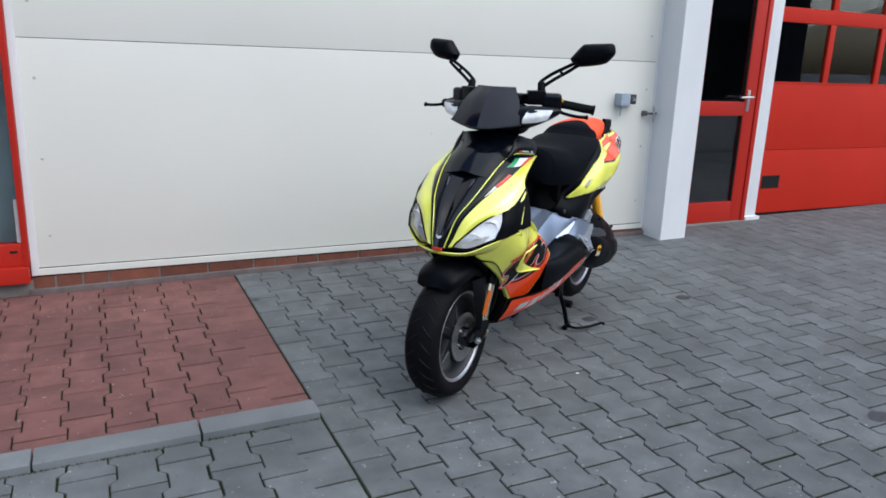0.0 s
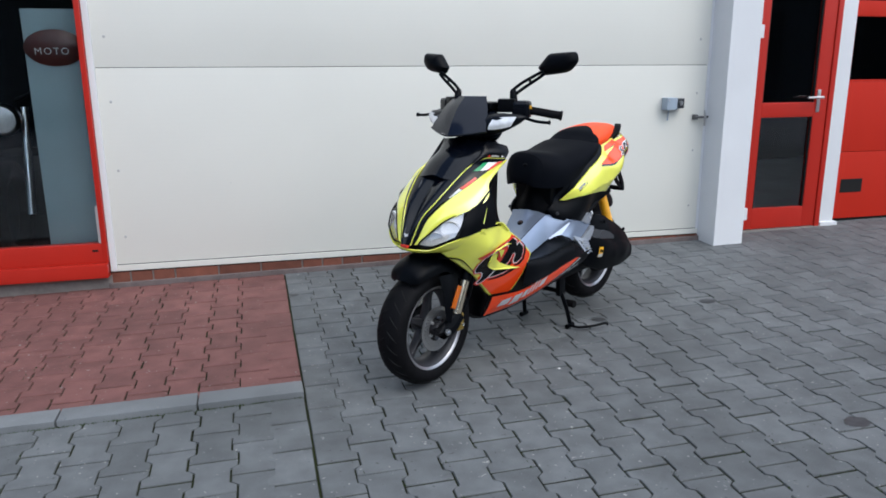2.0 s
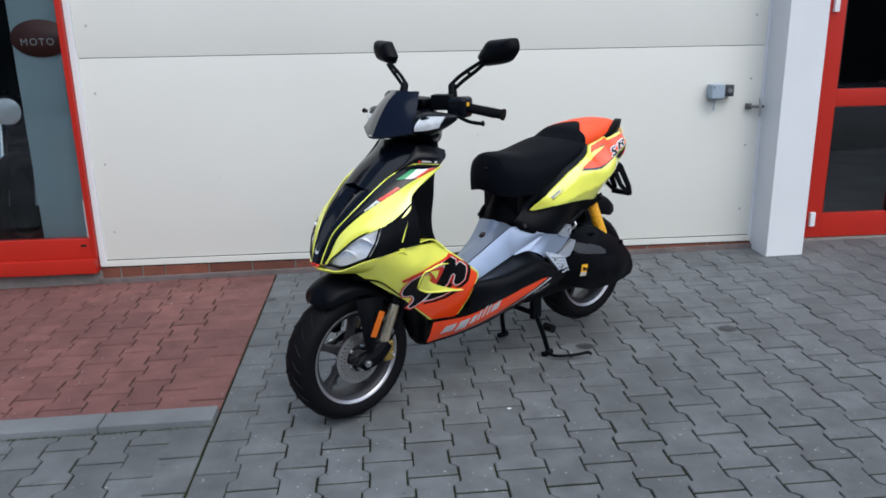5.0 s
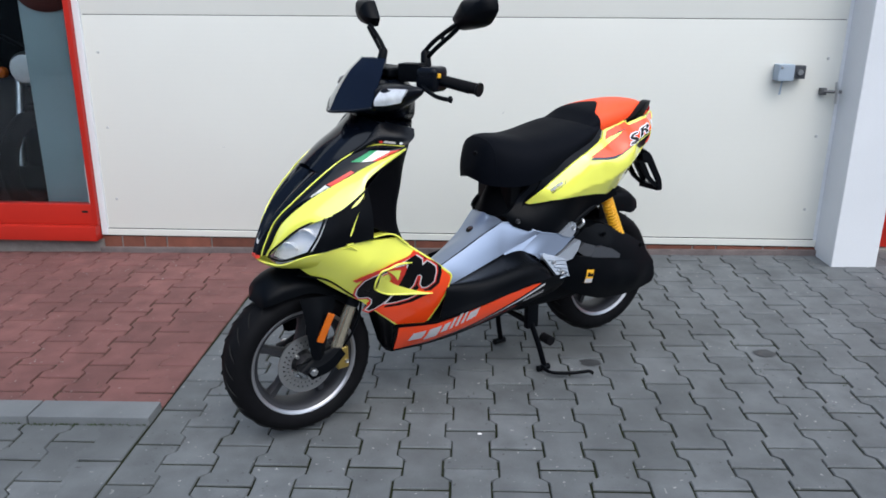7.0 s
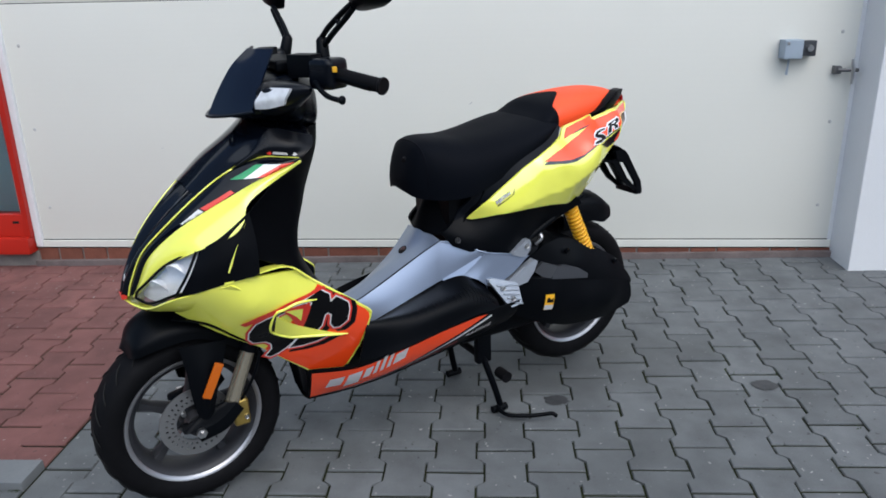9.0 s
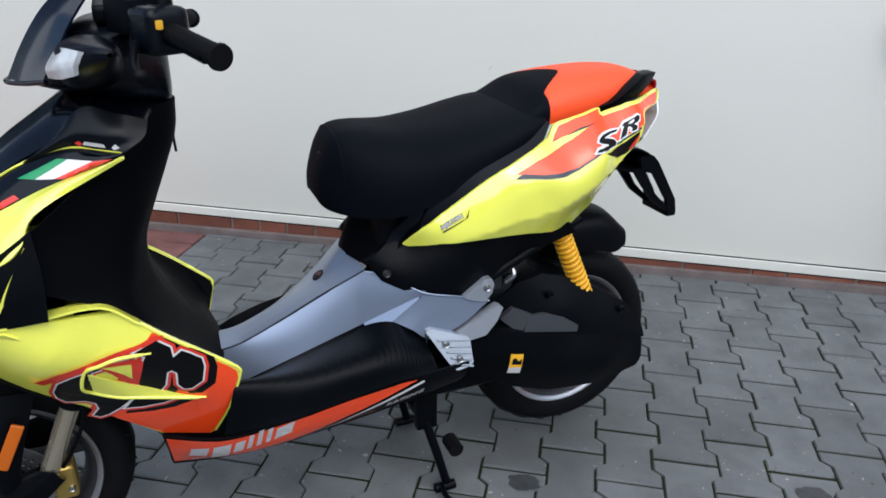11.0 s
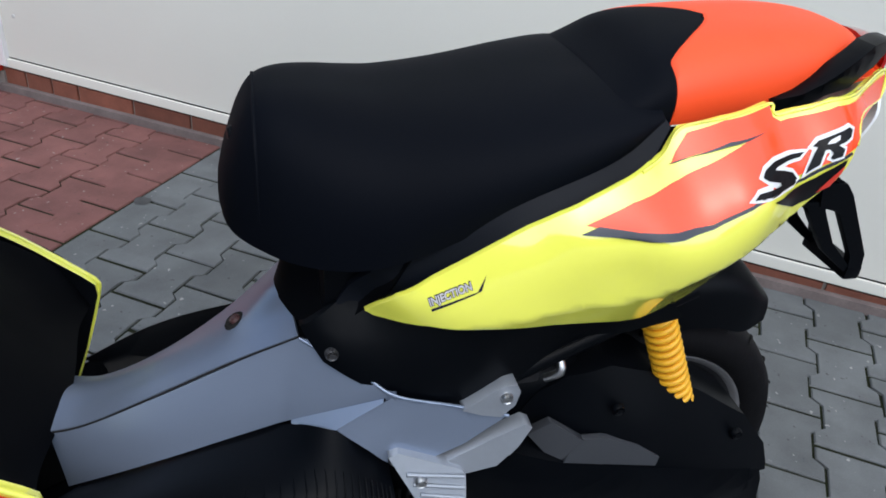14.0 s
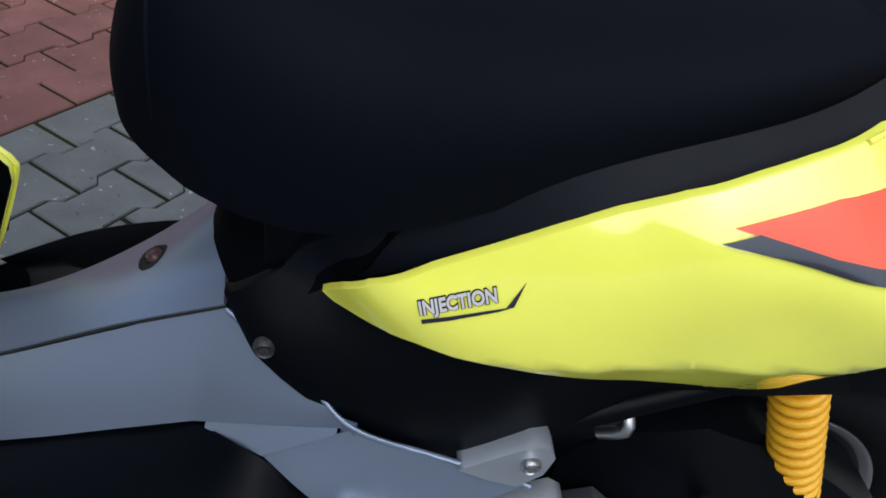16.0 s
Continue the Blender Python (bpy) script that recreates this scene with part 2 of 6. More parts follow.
def tube(points, radius, seg=12, bm=None, cap=True):
    """A round tube along points; radius is one number or one for each point."""
    bm = bm or bmesh.new()
    pts = [Vector(p) for p in points]
    rad = radius if isinstance(radius, (list, tuple)) else [radius] * len(pts)
    rings, side = [], None
    for i, p in enumerate(pts):
        d = (pts[min(i + 1, len(pts) - 1)] - pts[max(i - 1, 0)]).normalized()
        if side is None:
            side = d.orthogonal().normalized()
        side = (side - d * side.dot(d)).normalized()
        up = d.cross(side)
        rings.append([bm.verts.new(p + rad[i] * (math.cos(a) * side + math.sin(a) * up))
                      for a in (2 * math.pi * k / seg for k in range(seg))])
    for a, b in zip(rings, rings[1:]):
        for k in range(seg):
            bm.faces.new((a[k], a[(k + 1) % seg], b[(k + 1) % seg], b[k]))
    if cap:
        bm.faces.new(rings[0][::-1]), bm.faces.new(rings[-1])
    return bm


def spin(profile, centre, seg=48, bm=None, closed=True, start=0.0, sweep=2 * math.pi):
    """A ring about the y axis through centre: profile is (radius, y) round the section."""
    bm = bm or bmesh.new()
    full = abs(sweep - 2 * math.pi) < 1e-6
    rings = []
    for k in range(seg if full else seg + 1):
        a = start + sweep * k / seg
        rings.append([bm.verts.new((centre[0] + r * math.cos(a), centre[1] + y, centre[2] + r * math.sin(a))) for r, y in profile])
    m = len(profile)
    for i in range(len(rings) if full else len(rings) - 1):
        a, b = rings[i], rings[(i + 1) % len(rings)]
        for k in range(m if closed else m - 1):
            bm.faces.new((a[k], a[(k + 1) % m], b[(k + 1) % m], b[k]))
    return bm


# ---- the yard: joints, pavers, kerb ----
bm = bmesh.new()
for x0, x1, y0, y1 in ((-400, 400, -400, 400),):
    bm.faces.new([bm.verts.new(v) for v in ((x0, y0, 0), (x1, y0, 0), (x1, y1, 0), (x0, y1, 0))])
ground = part("ground", bm, GROUND, kind="structure", label="grey paved yard reaching into the distance")
ground.matrix_world = YARD @ Matrix.Translation((0, 0, -0.03))
bm = bmesh.new()
bm.faces.new([bm.verts.new((x - 1.1, y - 2.6, 0)) for x, y in ((-2.6, -1.6), (9.6, -1.6), (9.6, 4.9), (-2.6, 4.9))])
pavement = part("pavement", bm, JOINT, kind="structure", label="interlocking concrete pavers with dark mossy joints")
pavement.matrix_world = YARD @ Matrix.Translation((0, 0, -0.008))

PITCH, LONG, AMP, GAP = 0.1405, 0.204, 0.0115, 0.003
FIRST = 0.132


def paver_outline(left=True, right=True):
    """Bone-shaped block, long in y: wide at its ends, narrow in its middle; a flat side where it meets an edge."""
    h, w = LONG / 2 - 0.0048, PITCH / 2 - GAP
    a, b = LONG * 0.29, LONG * 0.20
    pts = []
    for s, wavy in ((1, right), (-1, left)):
        ys = [(-h, AMP), (-a, AMP), (-b, -AMP), (b, -AMP), (a, AMP), (h, AMP)] if wavy else [(-h, 0.0), (h, 0.0)]
        run = [(s * (w + o), y) for y, o in ys]
        pts += run if s > 0 else run[::-1]
    return pts


def cut(outline, y, keep):
    """The part of an outline above (keep 1) or below (keep -1) a line."""
    out = []
    for (x0, y0), (x1, y1) in zip(outline, outline[1:] + outline[:1]):
        a, b = keep * (y0 - y) >= 0, keep * (y1 - y) >= 0
        if a:
            out.append((x0, y0))
        if a != b:
            t = (y - y0) / (y1 - y0)
            out.append((x0 + t * (x1 - x0), y))
    return out


def paver_mesh(name, material, outline):
    bm = bmesh.new()
    cx, cy = ((max(p[i] for p in outline) + min(p[i] for p in outline)) / 2 for i in (0, 1))
    wx, wy = (max(0.01, (max(p[i] for p in outline) - min(p[i] for p in outline)) / 2) for i in (0, 1))
    top = [bm.verts.new((cx + (x - cx) * (1 - 0.003 / wx), cy + (y - cy) * (1 - 0.003 / wy), 0.0)) for x, y in outline]
    mid = [bm.verts.new((x, y, -0.003)) for x, y in outline]
    low = [bm.verts.new((x, y, -0.02)) for x, y in outline]
    bm.faces.new(top)
    k = len(outline)
    for a, b in ((top, mid), (mid, low)):
        for i in range(k):
            bm.faces.new((a[i], b[i], b[(i + 1) % k], a[(i + 1) % k]))
    return mesh_of(name, bm, material)


EDGE_X, KERB_Y, FRONT_Y, BACK_Y = 1.627, 2.902, 3.008, 4.66
JOINT_Y = 2.272
random.seed(5)
MATERIAL = {"paver": PAVER, "red_paver": RED_PAVER}
meshes = {}


def block(kind, shape, lo, hi):
    """The mesh of a block, cut where it meets a kerb or a wall."""
    key = (kind, shape, round(lo, 3), round(hi, 3))
    if key not in meshes:
        out = paver_outline(left=shape != "edge", right=shape != "flat")
        if shape == "flat":
            out = [(px if px > 0 else px * 1.1, py) for px, py in out]
        if shape == "edge":
            out = [(px * 0.97 if px > 0 else px * 0.9, py) for px, py in out]
        out = cut(cut(out, lo, 1), hi, -1)
        meshes[key] = paver_mesh(kind, MATERIAL[kind], out) if len(out) > 3 else None
    return meshes[key]


near, rest = {"paver": [], "red_paver": []}, {"paver": [], "red_paver": []}
for k in range(-30, 56):
    if k >= 0:
        x = EDGE_X + FIRST / 2 if k == 0 else EDGE_X + FIRST + PITCH * (k - 0.5)
    else:
        x = EDGE_X + PITCH * (k + 0.5) + 0.02 * (k < -1)
    # the courses drift a little towards the wall on the east side
    off = (LONG / 2 if k % 2 == 0 else 0.0) + (0.010 + 0.0056 * max(0, k - 9) if k >= 0 else 0.022)
    for j in range(-20, 14):
        y = JOINT_Y + off + LONG * (j + 0.5)
        if y < -1.5 or x < -2.5 or x > 9.5:
            continue
        back = 4.84 if x > 4.75 else BACK_Y
        for kind, y0, y1 in (("paver", -2, back),) if k >= 0 else (("paver", -2, KERB_Y - 0.003), ("red_paver", FRONT_Y + 0.003, back)):
            lo, hi = max(-0.2, y0 - y), min(0.2, y1 - y)
            if hi < -0.085 or lo > 0.085:
                continue
            me = block(kind, "edge" if k == 0 else ("flat" if k == -1 else "full"), lo, hi)
            if me:
                nearby = 1.0 < x < 4.6 and 1.9 < y if kind == "paver" else x > 0.45
                (near if nearby else rest)[kind].append((x, y, me))


def lie(x, y):
    return Matrix.Translation((x - 1.1 + random.uniform(-0.0012, 0.0012), y - 2.6 + random.uniform(-0.0012, 0.0012), 0.006 + random.uniform(-0.0012, 0.001))) \
        @ pose(0, 0, 0, random.uniform(-0.35, 0.35), random.uniform(-0.4, 0.4), random.uniform(-0.4, 0.4))


for kind in near:
    limit = sorted(near[kind], key=lambda p: (p[0] - 2.6) ** 2 + (p[1] - 3.1) ** 2)
    rest[kind] += limit[300:]
    for x, y, me in limit[:300]:
        ob = new(kind, me)
        ob.parent = pavement
        ob.matrix_local = lie(x, y)
    verts, faces = [], []
    for x, y, me in rest[kind]:
        m, base = lie(x, y), len(verts)
        verts += [m @ v.co for v in me.vertices]
        faces += [[base + i for i in p.vertices] for p in me.polygons]
    me = bpy.data.meshes.new("further_pavers")
    me.from_pydata(verts, [], faces)
    me.materials.append(MATERIAL[kind])
    part("further_pavers", me, None, pavement, kind="stuff")

# oil drips and small tufts of moss
random.seed(21)
for x, y, r in ((3.123, 3.369, 0.04), (3.806, 3.463, 0.042), (3.55, 2.142, 0.05), (1.655, 4.21, 0.03), (2.7, 2.87, 0.008)):
    bm = bmesh.new()
    bm.faces.new([bm.verts.new((r * random.uniform(0.8, 1.1) * math.cos(a), 0.8 * r * random.uniform(0.8, 1.1) * math.sin(a), 0)) for a in (2 * math.pi * k / 22 for k in range(22))])
    part("oil_stain", bm, OIL if r > 0.01 else WHITEP, pavement, "dark oil stain").matrix_local = Matrix.Translation((x - 1.1, y - 2.6, 0.0085))
bm = bmesh.new()
for k in range(2600):
    x, y = random.uniform(0.0, 6.0), random.uniform(1.4, 3.6)
    c = round((x - EDGE_X - FIRST) / PITCH)
    x = EDGE_X + FIRST + c * PITCH + (AMP if math.sin(2 * math.pi * y / LONG) > 0 else -AMP) + random.uniform(-0.003, 0.003)
    if k % 4 == 0:
        x, y = random.uniform(-0.6, 1.62), 2.896 + random.uniform(-0.006, 0.003)
    elif noise.noise((x * 1.3, y * 1.3, 4.0)) < 0.08:
        continue
    for q in range(3):
        a, h = random.uniform(0, 6.28), random.uniform(0.003, 0.009)
        w = 0.003
        px, py = x - 1.1 + random.uniform(-0.004, 0.004), y - 2.6 + random.uniform(-0.006, 0.006)
        bm.faces.new([bm.verts.new(v) for v in ((px - w * math.cos(a), py - w * math.sin(a), 0.001), (px + w * math.cos(a), py + w * math.sin(a), 0.002), (px + random.uniform(-0.004, 0.004), py + random.uniform(-0.004, 0.004), 0.003 + h))])
part("moss", bm, MOSS, pavement, "green moss in the joints", kind="stuff")

for x0, x1 in ((EDGE_X - 0.405, EDGE_X), (0.722, 1.22), (0.222, 0.72), (-0.278, 0.22), (-0.778, -0.28), (-1.3, -0.78)):
    b = part("kerb_stone", box(x0 + 0.002 - 1.1, x1 - 0.002 - 1.1, 2.902 - 2.6, FRONT_Y - 2.6, -0.1, 0.03, 0.006), KERB, pavement,
             "pale grey concrete edging stone", smooth=40)

# ---- the building ----
DOOR_Y, DOOR_L, DOOR_R, DOOR_B, SEAM = 4.672, 0.66, 4.5, 0.126, 1.287
TOP = 3.3


def structure(name, label, category=""):
    e = new(name)
    return tagged(e, label, category, kind="structure")


garage = structure("door_1", "cream white sectional garage door with fine horizontal ribs, closed", "garage door")
# each panel has a shallow groove where it meets the next
for z0, z1 in ((DOOR_B + 0.035, SEAM), (SEAM, SEAM + 0.55), (SEAM + 0.55, SEAM + 1.1), (SEAM + 1.1, TOP)):
    part("panel", box(DOOR_L, DOOR_R, DOOR_Y, DOOR_Y + 0.04, z0 + 0.0015, z1 - 0.0015, 0.0025), WHITE, garage, smooth=40)
part("panel_backing", box(DOOR_L, DOOR_R, DOOR_Y + 0.012, DOOR_Y + 0.05, DOOR_B + 0.02, TOP), DARKGAP, garage)
part("bottom_rail", box(DOOR_L - 0.01, DOOR_R + 0.01, DOOR_Y - 0.012, DOOR_Y + 0.03, DOOR_B, DOOR_B + 0.034, 0.003), WHITE, garage)
for x in (0.735, 4.43):
    for z in (0.328, 0.715, 1.102, 1.454, 1.8, 2.2):
        part("rivet", spin([(0.0005, -0.004), (0.006, -0.003), (0.008, 0.0), (0.0005, 0.0)], (0, 0, 0), 10), SEAL, garage, "grey screw cap").matrix_local = Matrix.Translation((x, DOOR_Y, z))

part("rail_seal", box(DOOR_L, DOOR_R, DOOR_Y - 0.002, DOOR_Y + 0.02, DOOR_B + 0.0342, DOOR_B + 0.0385), DARKGAP, garage, "dark rubber seal")
part("bottom_seal", box(DOOR_L, DOOR_R, DOOR_Y - 0.001, DOOR_Y + 0.02, DOOR_B - 0.007, DOOR_B - 0.0005), DARKGAP, garage, "dark rubber seal")
plinth = structure("wall_plinth", "course of red clinker bricks under the garage door")
part("mortar", box(DOOR_L - 0.05, DOOR_R + 0.06, DOOR_Y + 0.002, DOOR_Y + 0.15, -0.1, DOOR_B - 0.001), MORTAR, plinth)
x = DOOR_L - 0.04
random.seed(8)
while x < DOOR_R + 0.02:
    w = 0.115 if random.random() < 0.3 else 0.24
    part("brick", box(x, min(x + w, DOOR_R + 0.05), DOOR_Y - 0.006 + random.uniform(-0.002, 0.002), DOOR_Y + 0.06, 0.03, DOOR_B - 0.008, 0.004), BRICK, plinth)
    x += w + 0.01

fillet = part("mortar_fillet", box(DOOR_L - 1.14, DOOR_R - 1.06, DOOR_Y - 2.6 - 0.026, DOOR_Y - 2.6 - 0.0005, -0.02, 0.026, 0.005), FILLET, plinth, "dirty grey mortar fillet", smooth=40)
fillet.matrix_local = YARD

# pillar between the white door and the red door, and the walls that close the front
P0, P1, PY = 4.513, 4.737, 4.467
part("pillar_1", box(P0, P1, PY, 5.0, -0.1, TOP, 0.006), PLASTER, kind="structure", label="white plastered square pillar")
part("wall_lintel", box(-3.0, 9.5, 4.75, 5.05, TOP, TOP + 0.9), PLASTER, kind="structure", label="pale plastered wall above the doors")

RY = 4.75
red_door = structure("door_2", "red framed glazed door with steel handle, closed", "door")
for x0, x1, z0, z1 in ((4.89, 5.012, 0.105, 2.3), (5.447, 5.555, 0.105, 2.3), (5.012, 5.447, 0.105, 0.258), (5.012, 5.447, 0.918, 1.022), (5.012, 5.447, 2.1, 2.3)):
    part("door_rail" if x1 - x0 > 0.2 else "door_stile", box(x0, x1, RY, RY + 0.05, z0, z1, 0.004), RED, red_door, smooth=40)
for z0, z1 in ((0.258, 0.918), (1.022, 2.1)):
    part("pane", box(5.005, 5.455, RY + 0.022, RY + 0.028, z0 - 0.005, z1 + 0.005), PANE, red_door, "dark glass pane")
    part("glazing_bead", box(5.012, 5.022, RY + 0.006, RY + 0.022, z0, z1), DARKGAP, red_door)
    part("glazing_bead", box(5.437, 5.447, RY + 0.006, RY + 0.022, z0, z1), DARKGAP, red_door)
part("door_frame", box(4.74, 4.886, RY - 0.01, RY + 0.07, 0.05, 2.4, 0.004), RED, red_door, smooth=40)
part("door_frame", box(5.559, 5.60, RY - 0.008, RY + 0.07, 0.05, 2.4, 0.004), RED, red_door, smooth=40)
part("threshold", box(4.74, 5.62, RY - 0.03, RY + 0.1, 0.03, 0.1, 0.004), MORTAR, red_door, smooth=40)
handle = part("door_handle", tube([(5.475, RY - 0.002, 1.057), (5.475, RY - 0.05, 1.057)], 0.009, 12), STEEL, red_door, "steel lever handle", smooth=40)
part("lever", tube([(5.475, RY - 0.05, 1.057), (5.45, RY - 0.054, 1.057), (5.345, RY - 0.054, 1.055)], [0.01, 0.0095, 0.008], 12), STEEL, handle, smooth=40)
part("rosette", box(5.462, 5.49, RY - 0.006, RY + 0.002, 0.95, 1.11, 0.004), STEEL, handle, smooth=40)
for z in (0.225, 1.51):
    part("hinge", box(4.925, 4.958, RY - 0.022, RY + 0.002, z - 0.045, z + 0.045, 0.007), PLASTER, red_door, "white hinge", smooth=40)
post = structure("pillar_2", "white painted steel post with a foot bracket")
part("post_shaft", box(5.625, 5.745, RY + 0.02, RY + 0.14, 0.1, TOP, 0.006), PLASTER, post, smooth=40)
part("post_edge", box(5.60, 5.64, RY + 0.01, RY + 0.05, 0.14, TOP, 0.004), PLASTER, post, smooth=40)
part("post_foot", box(5.61, 5.765, RY - 0.01, RY + 0.15, 0.09, 0.125, 0.004), PLASTER, post, smooth=40)

# red sectional gate with two rows of panes
gate = structure("door_3", "red sectional gate with rows of dark windows, closed", "garage door")
QY, Q0, Q1 = 4.83, 5.79, 8.7
for z0, z1 in ((0.125, 0.64), (0.64, 1.162)):
    part("panel", box(Q0, Q1, QY, QY + 0.04, z0 + 0.0015, z1 - 0.0015, 0.003), RED_DOOR, gate, smooth=40)
part("gate_backing", box(Q0, Q1, QY + 0.02, QY + 0.05, 0.12, 1.16), DARKGAP, gate)
part("gate_gap", box(Q0 - 0.02, Q1, QY + 0.01, QY + 0.05, 0.06, 0.12), DARKGAP, gate)
part("vent_slot", box(5.832, 6.03, QY - 0.003, QY + 0.01, 0.328, 0.432, 0.002), DARKGAP, gate, "black vent slot")
for z0, z1 in ((1.162, 1.175), (1.625, 1.735), (2.19, 2.3), (2.75, TOP)):
    part("gate_rail", box(Q0, Q1, QY, QY + 0.04, z0, z1, 0.003), RED_DOOR, gate, smooth=40)
for z0, z1 in ((1.175, 1.625), (1.735, 2.19), (2.3, 2.75)):
    x = Q0
    while x < Q1 - 0.1:
        part("gate_mullion", box(x, x + (0.012 if x == Q0 else 0.06), QY + 0.002, QY + 0.038, z0, z1, 0.003), RED_DOOR, gate, smooth=40)
        a = x + (0.012 if x == Q0 else 0.06)
        part("pane", box(a - 0.004, a + 0.564, QY + 0.018, QY + 0.024, z0 - 0.004, z1 + 0.004), PANE, gate, "dark glass pane")
        x = a + 0.56
part("gate_stile", box(Q1 - 0.06, Q1, QY + 0.001, QY + 0.039, 1.162, TOP), RED_DOOR, gate)
part("wall_east", box(Q1, 10.5, 4.78, 5.05, -0.1, TOP), PLASTER, kind="structure", label="plain pale plastered wall")

# workshop behind the doors, the dark of the room put into near-black surfaces
room = structure("wall_workshop", "added workshop box behind the glazed doors, its dimness put into the colour")
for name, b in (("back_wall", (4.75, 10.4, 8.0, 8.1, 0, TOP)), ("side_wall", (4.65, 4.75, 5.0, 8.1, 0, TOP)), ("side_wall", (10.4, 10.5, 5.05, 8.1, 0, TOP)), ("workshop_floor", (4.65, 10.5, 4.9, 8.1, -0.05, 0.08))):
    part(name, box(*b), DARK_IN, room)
part("ceiling_workshop", box(4.6, 10.5, 4.76, 8.1, TOP + 0.01, TOP + 0.1), DARK_IN, kind="structure", label="unseen workshop ceiling, near black in place of shade")

# shop window with red frame, pale blind, sign and a parked motorcycle behind the glass
WY = 4.63
window = structure("window_1", "red framed shop window with broad red sill", "window")
part("window_sill", box(-2.4, 0.632, WY - 0.03, WY + 0.08, 0.105, 0.188, 0.008), RED, window, smooth=40)
part("bottom_rail", box(-2.4, 0.62, WY, WY + 0.07, 0.19, 0.303, 0.004), RED, window, smooth=40)
part("window_stile", box(0.608, 0.637, WY - 0.005, WY + 0.07, 0.19, TOP, 0.004), RED, window, smooth=40)
part("drain_slot", box(0.555, 0.588, WY - 0.002, WY + 0.004, 0.258, 0.27, 0.001), DARKGAP, window, "small black drain slot")
part("pane", box(-2.4, 0.615, WY + 0.03, WY + 0.036, 0.295, TOP), PANE, window, "large clear shop pane")
part("pale_strip", box(0.59, 0.606, WY + 0.02, WY + 0.028, 0.305, 0.52, 0.002), SEAL, window, "pale grey strip")
part("window_plinth", box(-2.4, 0.64, WY + 0.03, WY + 0.2, -0.1, 0.104), MORTAR, window)
part("jamb", box(0.638, 0.672, DOOR_Y - 0.02, DOOR_Y + 0.06, 0.13, TOP, 0.003), PLASTER, kind="structure", label="white jamb strip beside the garage door")
part("jamb", box(DOOR_R - 0.004, P0 + 0.001, DOOR_Y - 0.004, DOOR_Y + 0.06, 0.13, TOP, 0.002), PLASTER, kind="structure", label="white jamb strip between the garage door and the pillar")
# showroom box, coloured near black to imitate an unlit room
shop = structure("wall_shop", "added showroom box behind the window, its dimness put into the colour")
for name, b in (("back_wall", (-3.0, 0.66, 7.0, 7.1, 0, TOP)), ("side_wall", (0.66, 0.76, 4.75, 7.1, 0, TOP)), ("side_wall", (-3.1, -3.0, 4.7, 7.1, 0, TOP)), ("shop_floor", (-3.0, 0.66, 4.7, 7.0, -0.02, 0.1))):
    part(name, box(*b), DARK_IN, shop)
part("ceiling_shop", box(-3.0, 0.66, 4.76, 7.1, TOP + 0.01, TOP + 0.1), DARK_IN, kind="structure", label="unseen showroom ceiling, near black in place of shade")
part("wall_west", box(-5.0, -2.4, 4.62, 4.9, -0.1, TOP), PLASTER, kind="structure", label="plain pale plastered wall")
tagged(part("display_panel", box(0.318, 0.655, 4.735, 4.755, 0.1, 1.6, 0.003), GREY_IN, smooth=40), "pale blue-grey display panel standing behind the glass", "panel")
sign = tagged(part("oval_sign", spin([(0.0005, -0.004), (0.97, -0.004), (1.0, 0.0), (1.0, 0.006), (0.0005, 0.006)], (0, 0, 0), 48, closed=False), SIGN, smooth=40), "brown-red oval sign with pale lettering on the display panel", "sign")
sign.matrix_world = Matrix.Translation((0.47, 4.728, 1.395)) @ Matrix.Diagonal((0.155, 1, 0.098, 1))
txt = bpy.data.curves.new("sign_text", "FONT")
txt.body, txt.size, txt.extrude, txt.align_x, txt.align_y, txt.space_character = "MOTO", 0.052, 0.0006, "CENTER", "CENTER", 1.25
hold = bpy.data.objects.new("sign_text", txt)
scene.collection.objects.link(hold)
bpy.context.view_layer.update()
sign_mesh = bpy.data.meshes.new_from_object(hold.evaluated_get(bpy.context.evaluated_depsgraph_get()))
bpy.data.objects.remove(hold)
sign_mesh.materials.clear()
sign_mesh.materials.append(PALE_PRINT)
word_ob = part("sign_lettering", sign_mesh, None, sign)
word_ob.matrix_parent_inverse = sign.matrix_world.inverted()
word_ob.matrix_basis = pose(0.455, 4.722, 1.375, 90, 0, 0)


